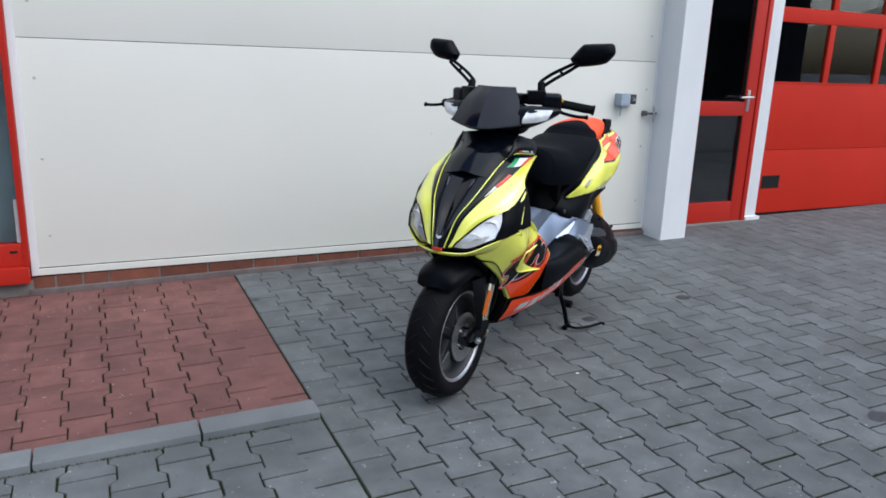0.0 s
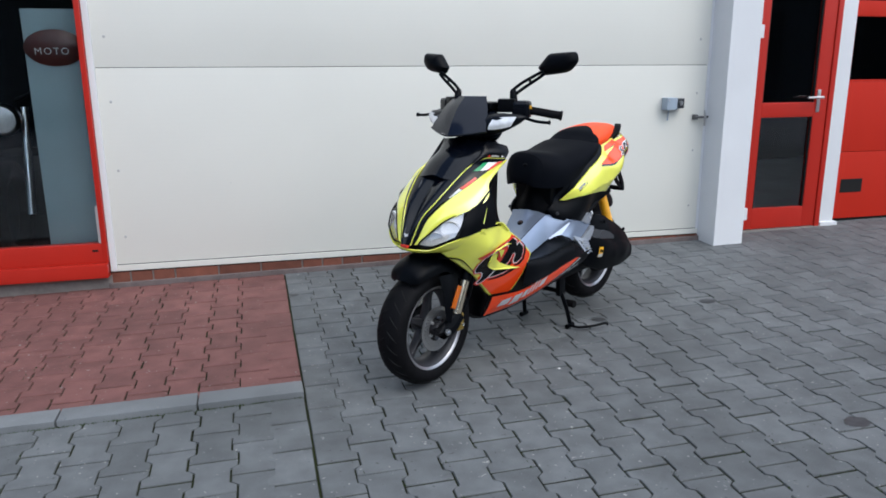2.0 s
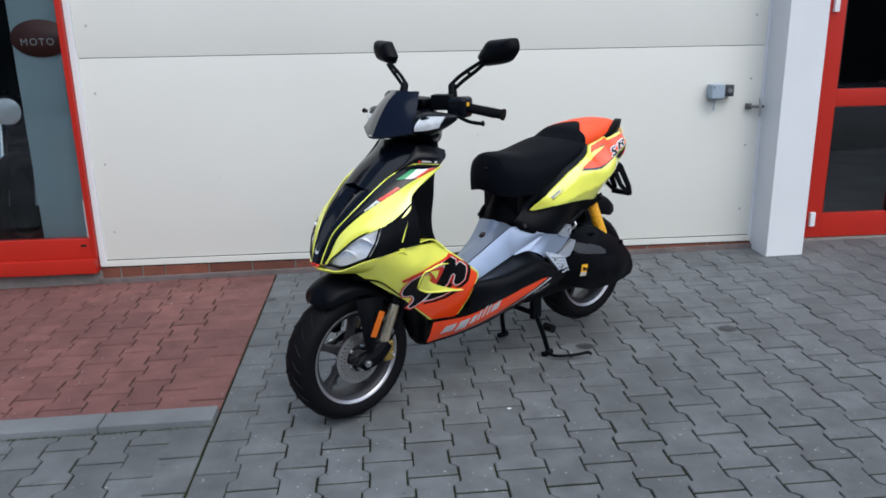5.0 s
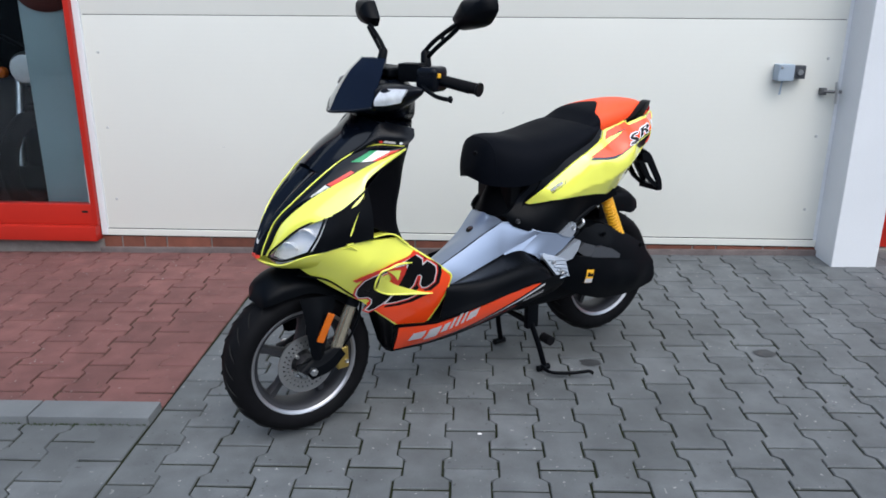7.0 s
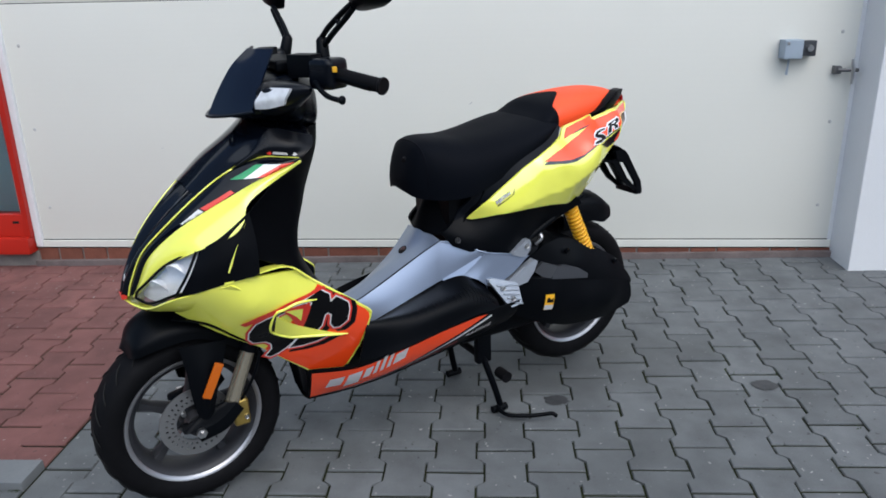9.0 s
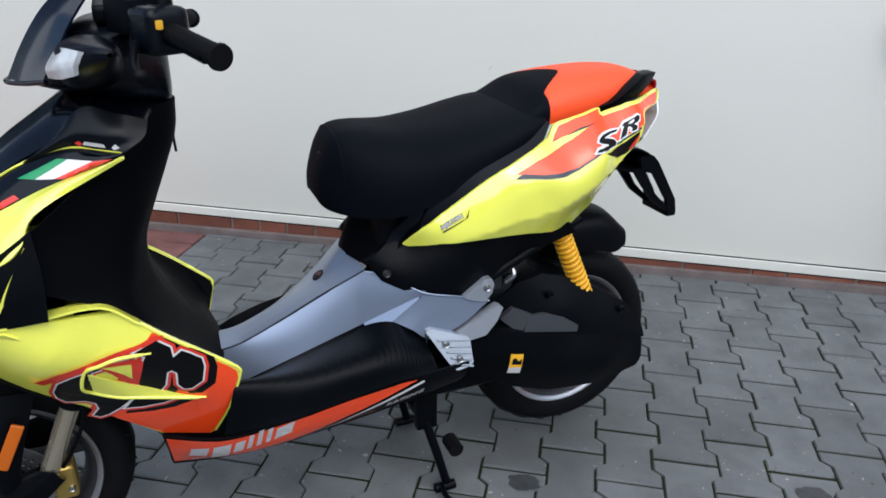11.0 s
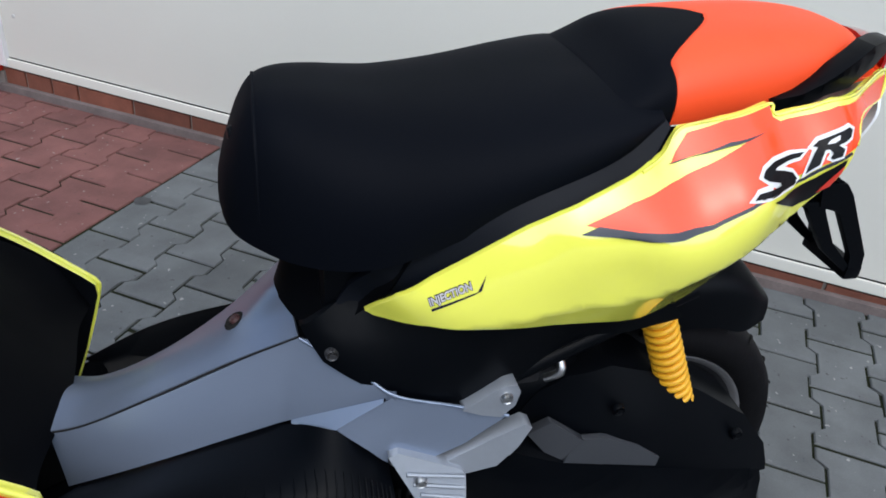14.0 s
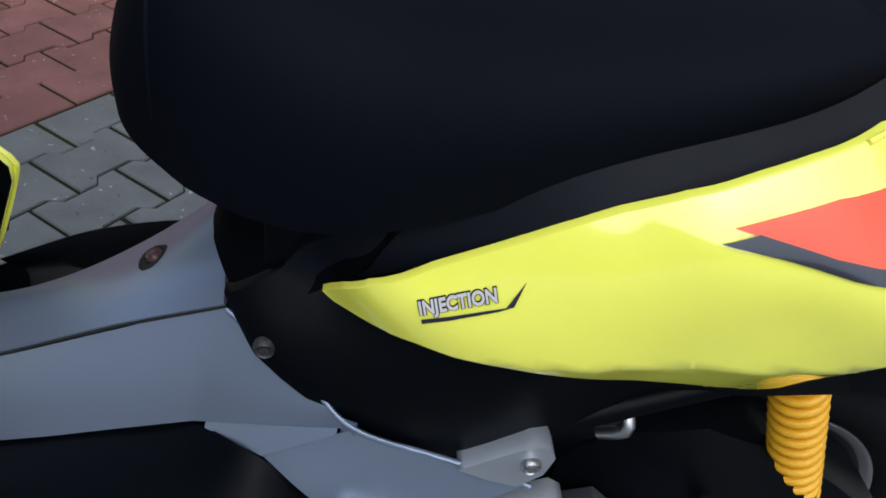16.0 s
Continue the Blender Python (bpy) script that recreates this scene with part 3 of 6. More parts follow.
def show_bike():
    """A dark motorcycle seen from its front: lamp, forks, wheel, tank and bars."""
    b = new("motorcycle")
    tagged(b, "black motorcycle with chrome headlamp in the showroom", "motorcycle")
    b.location = (0.02, 5.3, 0.1)
    lamp = part("headlamp", spin([(0.0005, -0.12), (0.08, -0.11), (0.095, -0.09), (0.1, -0.07), (0.09, 0.0), (0.05, 0.06), (0.0005, 0.07)], (0, 0, 0.88), 28, closed=False), STEEL, b, "round chrome headlamp", smooth=40)
    part("lamp_glass", spin([(0.0005, -0.124), (0.06, -0.121), (0.08, -0.113), (0.0005, -0.11)], (0, 0, 0.88), 28, closed=False), LENS, lamp, smooth=40)
    for s in (-1, 1):
        part("fork_leg", tube([(s * 0.1, 0.03, 0.95), (s * 0.1, -0.12, 0.3)], 0.022, 12), STEEL, b, smooth=50)
        part("handlebar", tube([(s * 0.05, 0.03, 0.99), (s * 0.2, 0.05, 1.06), (s * 0.36, 0.12, 1.05)], 0.013, 10), BLACK, b, smooth=50)
        part("turn_signal", spin([(0.0005, -0.03), (0.03, -0.02), (0.034, 0.01), (0.0005, 0.04)], (s * 0.2, 0, 0.85), 16, closed=False), AMBER, b, smooth=50)
    w = spin([(0.22, -0.03), (0.27, -0.05), (0.31, -0.03), (0.32, 0.0), (0.31, 0.03), (0.27, 0.05), (0.22, 0.03)], (0, 0, 0), 40)
    bmesh.ops.rotate(w, verts=w.verts[:], matrix=Matrix.Rotation(radians(90), 3, "Z"))
    part("front_wheel", w, RUBBER, b, smooth=50).location = (0, -0.13, 0.32)
    part("fuel_tank", box(-0.14, 0.14, 0.1, 0.55, 0.7, 0.92, 0.07, 4), GLOSS, b, smooth=50)
    part("engine", box(-0.2, 0.2, 0.1, 0.6, 0.25, 0.65, 0.05, 2), DARK_IN, b, smooth=50)
    return b


show_bike()

# faint scuffs on the white door
for x, z, w, h, turn in ((2.823, 0.815, 0.018, 0.003, -40), (3.21, 0.52, 0.03, 0.0022, 4), (1.35, 0.62, 0.012, 0.002, 12)):
    part("scuff", box(-w / 2, w / 2, -0.0005, 0.0005, -h / 2, h / 2), SEAL, garage, "thin grey scuff").matrix_local = pose(x, DOOR_Y - 0.0004, z, 0, turn, 0)

# switch box and bolt latch on the white door
sbox = tagged(part("switch_box", box(4.168, 4.245, 4.6, DOOR_Y - 0.001, 0.995, 1.075, 0.006, 3), ZINC, smooth=40), "grey plastic switch box on the white garage door", "switch box")
part("key_switch", box(4.248, 4.305, 4.615, DOOR_Y - 0.001, 1.005, 1.07, 0.004), SATIN_GREY, sbox, "dark key switch plate", smooth=40)
part("key_barrel", spin([(0.0005, -0.012), (0.013, -0.012), (0.015, 0.0), (0.015, 0.01)], (4.277, 4.615, 1.038), 20, closed=False), STEEL, sbox, smooth=40)
part("box_lid_screw", spin([(0.0005, -0.003), (0.006, -0.003), (0.007, 0.0)], (4.182, 4.6, 1.06), 12, closed=False), STEEL, sbox, smooth=40)
part("cord", tube([(4.205, 4.64, 0.995), (4.205, 4.645, 0.96), (4.203, 4.645, 0.925)], [0.005, 0.004, 0.006], 8), ZINC, sbox, smooth=40)
latch = tagged(part("bolt_latch", box(4.405, 4.435, DOOR_Y - 0.03, DOOR_Y - 0.001, 0.925, 0.96, 0.004, 2), DARK_STEEL, smooth=40), "steel bolt latch on the edge of the white garage door", "latch")
part("latch_bar", tube([(4.42, DOOR_Y - 0.03, 0.943), (4.47, DOOR_Y - 0.045, 0.943), (4.498, DOOR_Y - 0.045, 0.943)], 0.008, 10), DARK_STEEL, latch, smooth=40)
part("latch_arm", tube([(4.47, DOOR_Y - 0.045, 0.99), (4.474, DOOR_Y - 0.05, 0.945), (4.478, DOOR_Y - 0.045, 0.885)], [0.007, 0.009, 0.007], 10), STEEL, latch, smooth=40)

# across the yard, behind the walk: an unseen dark block added for the glass to mirror
far = structure("backdrop_unseen", "unseen dull grey block added across the yard for the glass to mirror", "building")
part("backdrop_wall", box(-24, 30, -15.2, -15.0, -0.6, 5.2), BACKDROP, far)
part("backdrop_top", box(-24.5, 30.5, -19.0, -14.6, 5.2, 5.5), BACKDROP_TOP, far)
for k in range(9):
    part("backdrop_dark_patch", box(-22 + 5.6 * k, -18.6 + 5.6 * k, -14.99, -14.9, -0.5, 3.2), DARK_IN, far)

# ---- the scooter: x runs from its front wheel to its tail, -y is its left side, z is up ----
from mathutils.bvhtree import BVHTree

AX = Vector((0.827, 0.562, 0)).normalized()
HOME = Vector((2.085, 2.89, 0.018))
scooter = new("motor_scooter")
tagged(scooter, "yellow and orange sport scooter with black seat on its centre stand", "scooter")
scooter.matrix_world = Matrix.Translation(HOME) @ TILTED @ Matrix((AX, Vector((-AX.y, AX.x, 0)), Vector((0, 0, 1)))).transposed().to_4x4()


def curve(pts, n):
    """n points along a smooth curve through pts."""
    p = [Vector(q) for q in pts]
    p = [2 * p[0] - p[1]] + p + [2 * p[-1] - p[-2]]
    out, m = [], len(pts) - 1
    for i in range(n):
        s = m * i / (n - 1)
        k = min(int(s), m - 1)
        t = s - k
        a, b, c, d = p[k:k + 4]
        out.append(0.5 * (2 * b + (c - a) * t + (2 * a - 5 * b + 4 * c - d) * t * t + (3 * b - a - 3 * c + d) * t ** 3))
    return out


def loft(rows, nu=24, nv=16, thick=0.0, mirror=False, bm=None):
    """A smooth skin over rows of points, in order; thick gives it a wall, mirror flips it to the right side."""
    bm = bm or bmesh.new()
    s = -1 if mirror else 1
    lines = [curve(r, nu) for r in rows]
    cols = [curve([l[i] for l in lines], nv) for i in range(nu)] if len(lines) > 2 else \
        [[lines[0][i].lerp(lines[1][i], k / (nv - 1)) for k in range(nv)] for i in range(nu)]
    g = [[bm.verts.new((v.x, s * v.y, v.z)) for v in c] for c in cols]
    fs = [bm.faces.new((g[i][k], g[i + 1][k], g[i + 1][k + 1], g[i][k + 1])) for i in range(nu - 1) for k in range(nv - 1)]
    if thick:
        bmesh.ops.recalc_face_normals(bm, faces=fs)
        bmesh.ops.solidify(bm, geom=fs, thickness=thick)
    return bm


class Swell:
    """A smooth half width over the side view, through (x, z, half width)."""

    def __init__(self, c):
        c = np.array(c, float)
        self.p, n = c[:, :2], len(c)
        k = self.core(np.linalg.norm(self.p[:, None] - self.p[None], axis=2)) + 1e-4 * np.eye(n)
        q = np.c_[np.ones(n), self.p]
        self.w = np.linalg.solve(np.block([[k, q], [q.T, np.zeros((3, 3))]]), np.r_[c[:, 2], 0, 0, 0])

    @staticmethod
    def core(r):
        return np.where(r > 1e-9, r * r * np.log(np.maximum(r, 1e-9)), 0)

    def __call__(self, x, z):
        r = np.linalg.norm(self.p - np.array([x, z]), axis=1)
        return float(self.core(r) @ self.w[:-3] + self.w[-3] + self.w[-2] * x + self.w[-1] * z)


def sheet(outline, swell, side=-1, thick=0.004, lift=0.0, cell=0.02, smooth=0, roll=0.0):
    """A panel with this outline in side view, bent to the half width given by swell. roll turns its rim inwards."""
    pts = [Vector((x, 0, z)) for x, z in outline]
    if smooth:
        loop = pts + [pts[0]]
        pts = curve(loop, smooth * len(pts) + 1)[:-1]
    bm = bmesh.new()
    bent = bm.verts.layers.float_vector.new("bent")
    bm.faces.new([bm.verts.new(p) for p in pts])
    bm.normal_update()
    if roll:
        bmesh.ops.inset_region(bm, faces=bm.faces[:], thickness=max(0.0035, roll * 0.9), use_even_offset=True)
    bmesh.ops.triangulate(bm, faces=bm.faces[:])
    xs, zs = [p.x for p in pts], [p.z for p in pts]
    for axis, lo, hi in ((0, min(xs), max(xs)), (2, min(zs), max(zs))):
        v = math.ceil(lo / cell) * cell + 1e-5
        while v < hi:
            co, no = Vector((0, 0, 0)), Vector((0, 0, 0))
            co[axis], no[axis] = v, 1
            bmesh.ops.bisect_plane(bm, geom=bm.verts[:] + bm.edges[:] + bm.faces[:], plane_co=co, plane_no=no, dist=1e-6)
            v += cell
    rim = {v for e in bm.edges if e.is_boundary for v in e.verts}
    h, reach = 0.003, max(0.0035, roll * 0.9)
    a = np.array([(p.x, p.z) for p in pts])
    ab = np.roll(a, -1, axis=0) - a
    for v in bm.verts:
        x, z = v.co.x, v.co.z
        drop = 0.0
        if roll:
            k = np.clip(((np.array((x, z)) - a) * ab).sum(1) / np.maximum((ab * ab).sum(1), 1e-12), 0, 1)
            near = np.linalg.norm(np.array((x, z)) - a - ab * k[:, None], axis=1).min()
            drop = roll * max(0.0, 1 - near / reach) ** 2
        v.co.y = side * (swell(x, z) + lift - drop)
        v[bent] = Vector(((swell(x - h, z) - swell(x + h, z)) / (2 * h), side, (swell(x, z - h) - swell(x, z + h)) / (2 * h))).normalized()
    if thick:
        edges = [e for e in bm.edges if e.is_boundary]
        face_out = {v: Vector() for v in rim}
        for e in edges:
            a, b = e.verts
            out = (a.co + b.co) / 2 - e.link_faces[0].calc_center_median()
            t = b.co - a.co
            t.y = out.y = 0
            out -= t * (out.dot(t) / max(t.length_squared, 1e-12))
            for v in (a, b):
                face_out[v] += out.normalized()
        front = {v: bm.verts.new(v.co) for v in rim}
        back = {v: bm.verts.new((v.co.x, v.co.y - side * thick, v.co.z)) for v in rim}
        for v in rim:
            front[v][bent] = (face_out[v].normalized() + v[bent] * 0.25).normalized()
            back[v][bent] = (face_out[v].normalized() - v[bent] * 0.1).normalized()
        for e in edges:
            a, b = e.verts
            bm.faces.new((front[a], front[b], back[b], back[a]))
    bm.normal_update()
    for f in bm.faces:
        if f.normal.dot(sum((v[bent] for v in f.verts), Vector())) < 0:
            f.normal_flip()
    return bm


def grown(poly, d):
    """An outline pushed outwards by d."""
    n = len(poly)
    area = sum(poly[i][0] * poly[(i + 1) % n][1] - poly[(i + 1) % n][0] * poly[i][1] for i in range(n))
    sg = 1 if area > 0 else -1
    out = []
    for i in range(n):
        a, b, c = Vector(poly[i - 1]), Vector(poly[i]), Vector(poly[(i + 1) % n])
        e, f = (b - a).normalized(), (c - b).normalized()
        m = Vector((e.y + f.y, -e.x - f.x)) * sg
        k = d / max(0.45, m.length / 2) if m.length > 1e-6 else 0
        out.append(tuple(b + m.normalized() * k) if m.length > 1e-6 else tuple(b))
    return out


def skin_of(*obs):
    """The half width of built left-hand panels, to lay prints on."""
    trees = []
    for ob in obs:
        b = bmesh.new()
        b.from_mesh(ob.data)
        trees.append(BVHTree.FromBMesh(b))
        b.free()

    def half(x, z):
        best = 0.0
        for t in trees:
            hit = t.ray_cast(Vector((x, -1, z)), Vector((0, 1, 0)))
            if hit[0]:
                best = max(best, -hit[0].y)
        return best
    return half


def bolt(parent, x, y, z, r=0.007, material=None, depth=0.004, axis="y"):
    b = spin([(0.0004, -depth), (r * 0.45, -depth), (r * 0.5, -depth * 0.4), (r * 0.8, -depth * 0.9), (r, 0), (r, depth)], (0, 0, 0), 12, closed=False)
    o = part("bolt", b, material or STEEL, parent, smooth=35)
    o.matrix_local = Matrix.Translation((x, y, z)) @ (pose(0, 0, 0, -90 if axis == "z" else 0))
    return o


# wheels
TYRE = [(0.170, -0.046), (0.182, -0.058), (0.203, -0.066), (0.222, -0.062), (0.236, -0.044), (0.2425, -0.02), (0.2435, 0),
        (0.2425, 0.02), (0.236, 0.044), (0.222, 0.062), (0.203, 0.066), (0.182, 0.058), (0.170, 0.046), (0.168, 0.0)]
RIM = [(0.172, -0.052), (0.178, -0.054), (0.178, -0.047), (0.166, -0.043), (0.158, -0.03), (0.152, -0.012), (0.152, 0.012),
       (0.158, 0.03), (0.166, 0.043), (0.178, 0.047), (0.178, 0.054), (0.172, 0.052), (0.160, 0.046), (0.149, 0.03), (0.144, 0.0), (0.149, -0.03), (0.160, -0.046)]


def wheel(name, cx, cz, seg=72):
    rim = part(name, spin(RIM, (0, 0, 0), seg), RIM_DARK, scooter, "grey five-spoke alloy wheel", smooth=40)
    rim.location = (cx, 0, cz)
    for sd in (-1, 1):
        part("rim_lip", spin([(r, sd * y) for r, y in ((0.165, 0.0475), (0.170, 0.0545), (0.177, 0.0565), (0.1795, 0.052), (0.176, 0.046), (0.168, 0.044))], (0, 0, 0), seg), ALLOY, rim, "bright alloy rim edge", smooth=50)
    part("tyre", spin(TYRE, (0, 0, 0), seg), RUBBER, rim, "black road tyre with slanted grooves", smooth=50)
    bm = bmesh.new()
    for k in range(26):
        for s in (-1, 1):
            a = 2 * math.pi * (k + (0.5 if s > 0 else 0)) / 26
            pts = []
            for q in range(6):
                w = q / 5
                y = s * (0.008 + 0.044 * w)
                r = 0.2432 - 0.010 * max(0, (abs(y) - 0.018) / 0.034) ** 2
                pts.append((r * math.cos(a + 0.17 * w), y, r * math.sin(a + 0.17 * w)))
            tube(pts, [0.0008, 0.0018, 0.002, 0.002, 0.0016, 0.0008], 6, bm)
    part("tread_groove_set", bm, DARKGAP, rim)
    for k in range(5):
        a = 2 * math.pi * k / 5 + 0.35
        bm = bmesh.new()
        rows = []
        for r, w, h in ((0.03, 0.022, 0.026), (0.07, 0.015, 0.02), (0.11, 0.012, 0.016), (0.15, 0.017, 0.02)):
            ring = []
            for x, y in ((-w, -h * 0.5), (-w * 0.6, -h), (w * 0.6, -h), (w, -h * 0.5), (w, h * 0.5), (w * 0.6, h), (-w * 0.6, h), (-w, h * 0.5)):
                ring.append(bm.verts.new((r * math.cos(a) - x * math.sin(a), y, r * math.sin(a) + x * math.cos(a))))
            rows.append(ring)
        for p, q in zip(rows, rows[1:]):
            for i in range(8):
                bm.faces.new((p[i], p[(i + 1) % 8], q[(i + 1) % 8], q[i]))
        part("spoke", bm, RIM_DARK, rim, smooth=40)
    part("hub", spin([(0.012, -0.05), (0.03, -0.05), (0.036, -0.04), (0.036, 0.04), (0.03, 0.05), (0.012, 0.05)], (0, 0, 0), 28), DARK_ALLOY, rim, smooth=35)
    return rim


RIM_DARK = mat("dark_silver_rim", (0.03, 0.031, 0.036), 0.5, 0.2, vary=0.1, bump=0.05)
DARK_ALLOY = mat("dark_grey_cast_alloy", (0.07, 0.07, 0.075), 0.4, 0.6, vary=0.1, bump=0.08)
BRONZE = mat("gold_brake_caliper", (0.38, 0.27, 0.07), 0.4, 0.7, vary=0.1)
DISC_STEEL = mat("brushed_disc_steel", (0.42, 0.42, 0.42), 0.34, 0.9, vary=0.1, fine=300, bump=0.08)
GREYBAND = mat("dark_blue_grey_print", (0.02, 0.022, 0.035), 0.25, vary=0.05, bump=0.0, coat=0.5)
FW = (0.052, 0.2415)
front_wheel = wheel("front_wheel", *FW)
front_wheel.rotation_euler = (0, 0.2, radians(2.0))
front_wheel.scale = (0.972, 1, 0.972)
wheel("rear_wheel", 1.302, 0.288)

# brake disc with drilled holes
bm = bmesh.new()
ys = -0.062
for r0, r1, k in ((0.052, 0.0595, 30), (0.0665, 0.0735, 30), (0.0805, 0.095, 60)):
    spin([(r0, ys - 0.002), (r1, ys - 0.002), (r1, ys + 0.002), (r0, ys + 0.002)], (0, 0, 0), 60, bm)
for r0, r1, ph in ((0.0595, 0.0665, 0.0), (0.0735, 0.0805, 0.1)):
    for k in range(30):
        spin([(r0, ys - 0.002), (r1, ys - 0.002), (r1, ys + 0.002), (r0, ys + 0.002)], (0, 0, 0), 2, bm, start=2 * math.pi * k / 30 + ph, sweep=0.135)
part("brake_disc", bm, DISC_STEEL, front_wheel, "drilled steel brake disc", smooth=30)
for k in range(5):
    a = 2 * math.pi * k / 5
    part("disc_bolt", spin([(0.0005, -0.07), (0.006, -0.07), (0.007, -0.062), (0.007, -0.05)], (0.045 * math.cos(a), 0, 0.045 * math.sin(a)), 10, closed=False), STEEL, front_wheel, smooth=35)
bm = tube([(0, -0.05, 0), (0, -0.085, 0)], 0.03, 24)
part("disc_carrier", bm, DARK_ALLOY, front_wheel, smooth=35)

# fork: gold lower legs, black bottom castings, caliper, amber reflector
for s in (-1, 1):
    y = s * 0.09
    leg = part("fork_leg", tube([(0.205, y, 0.425), (0.136, y, 0.268)], 0.0185, 20), GOLD, scooter, "pale gold fork tube", smooth=40)
    part("upper_sleeve", tube([(0.25, y, 0.53), (0.2, y, 0.415)], 0.023, 20), BLACK, leg, smooth=40)
    part("fork_boot", loft([[(0.15, y - 0.022, 0.29), (0.1, y - 0.026, 0.255), (0.037, y - 0.026, 0.243)],
                            [(0.165, y - 0.02, 0.265), (0.115, y - 0.024, 0.225), (0.05, y - 0.024, 0.21)],
                            [(0.165, y + 0.02, 0.265), (0.115, y + 0.02, 0.225), (0.05, y + 0.02, 0.21)],
                            [(0.15, y + 0.022, 0.29), (0.1, y + 0.02, 0.265), (0.02, y + 0.02, 0.25)],
                            [(0.12, y - 0.01, 0.295), (0.07, y - 0.01, 0.28), (0.012, y - 0.02, 0.245)],
                            [(0.15, y - 0.022, 0.29), (0.1, y - 0.026, 0.255), (0.037, y - 0.026, 0.243)]], 12, 30), BLACK, leg, smooth=60)
    part("axle_nut", spin([(0.0005, -0.014), (0.006, -0.014), (0.0075, -0.008), (0.013, -0.008), (0.013, 0.004), (0.0005, 0.004)], (0, 0, 0), 6, closed=False), STEEL, leg, "bright axle nut", smooth=20).location = (FW[0], y - 0.032 if s < 0 else y + 0.032, FW[1])
    if s < 0:
        cal = part("brake_caliper", box(0.14, 0.182, -0.1, -0.052, 0.21, 0.285, 0.012, 3), BRONZE, leg, "gold-coloured brake caliper", smooth=40)
        bolt(cal, 0.15, -0.101, 0.272, 0.007), bolt(cal, 0.172, -0.101, 0.235, 0.007)
        part("brake_hose", tube(curve([(0.165, -0.095, 0.285), (0.19, -0.11, 0.33), (0.22, -0.112, 0.4), (0.235, -0.1, 0.5)], 16), 0.004, 8), BLACK, leg, smooth=60)

# front mudguard with its stays down beside the wheel
rows = []
for w, dz in ((-1, -0.045), (-0.92, -0.012), (-0.5, 0.014), (0, 0.024), (0.5, 0.014), (0.92, -0.012), (1, -0.045)):
    rows.append([(-0.086 + 0.012 * abs(w), 0.04 * w, 0.46 + dz * 0.2), (-0.056, 0.078 * w, 0.495 + dz * 0.75), (0.002, 0.092 * w, 0.522 + dz),
                 (0.085, 0.092 * w, 0.523 + dz), (0.17, 0.088 * w, 0.475 + dz), (0.228, 0.08 * w, 0.405 + dz * 0.6)])
fender = part("front_mudguard", loft(rows, 30, 26, 0.003), BLACK, scooter, "matt black front mudguard", smooth=60)
for s in (-1, 1):
    y = s * 0.098
    part("mudguard_stay", loft([[(0.035, y, 0.47), (0.042, y * 1.12, 0.40), (0.044, y * 1.2, 0.34), (0.052, y * 1.2, 0.285)],
                                [(0.09, y * 1.08, 0.47), (0.082, y * 1.27, 0.40), (0.075, y * 1.32, 0.34), (0.07, y * 1.3, 0.275)],
                                [(0.15, y, 0.46), (0.128, y * 1.12, 0.4), (0.108, y * 1.15, 0.34), (0.09, y * 1.15, 0.28)]], 14, 12, 0.004), BLACK, fender, smooth=50)
    refl = part("reflector", box(-0.011, 0.011, -0.004, 0.004, -0.047, 0.047, 0.0035, 3), AMBER, fender, "amber side reflector", smooth=40)
    refl.matrix_local = pose(0.096, y * 1.35, 0.378, 0, 27, 0)

# nose, headlamps and upper leg shield
C0 = [(-0.053, 0, 0.597), (-0.036, 0, 0.634), (0.003, 0, 0.694), (0.056, 0, 0.76), (0.115, 0, 0.815), (0.168, 0, 0.862), (0.225, 0, 0.92), (0.275, 0, 0.968)]
C1 = [(-0.042, -0.022, 0.60), (-0.031, -0.032, 0.638), (0.0, -0.048, 0.705), (0.056, -0.078, 0.767), (0.134, -0.1, 0.834), (0.203, -0.11, 0.878), (0.28, -0.124, 0.905), (0.362, -0.165, 0.9)]
CB = [(-0.036, -0.034, 0.603), (-0.022, -0.046, 0.632), (0.008, -0.066, 0.697), (0.064, -0.1, 0.755), (0.124, -0.13, 0.796), (0.185, -0.15, 0.828), (0.25, -0.16, 0.858), (0.362, -0.17, 0.896)]
C3 = [(-0.028, -0.05, 0.605), (-0.004, -0.082, 0.642), (0.035, -0.125, 0.69), (0.095, -0.183, 0.729), (0.165, -0.215, 0.757), (0.2, -0.214, 0.785), (0.228, -0.195, 0.828), (0.362, -0.174, 0.892)]
C2 = [tuple(Vector(a).lerp(Vector(b), 0.5) + Vector((-0.005, -0.007, 0.003))) for a, b in zip(CB, C3)]
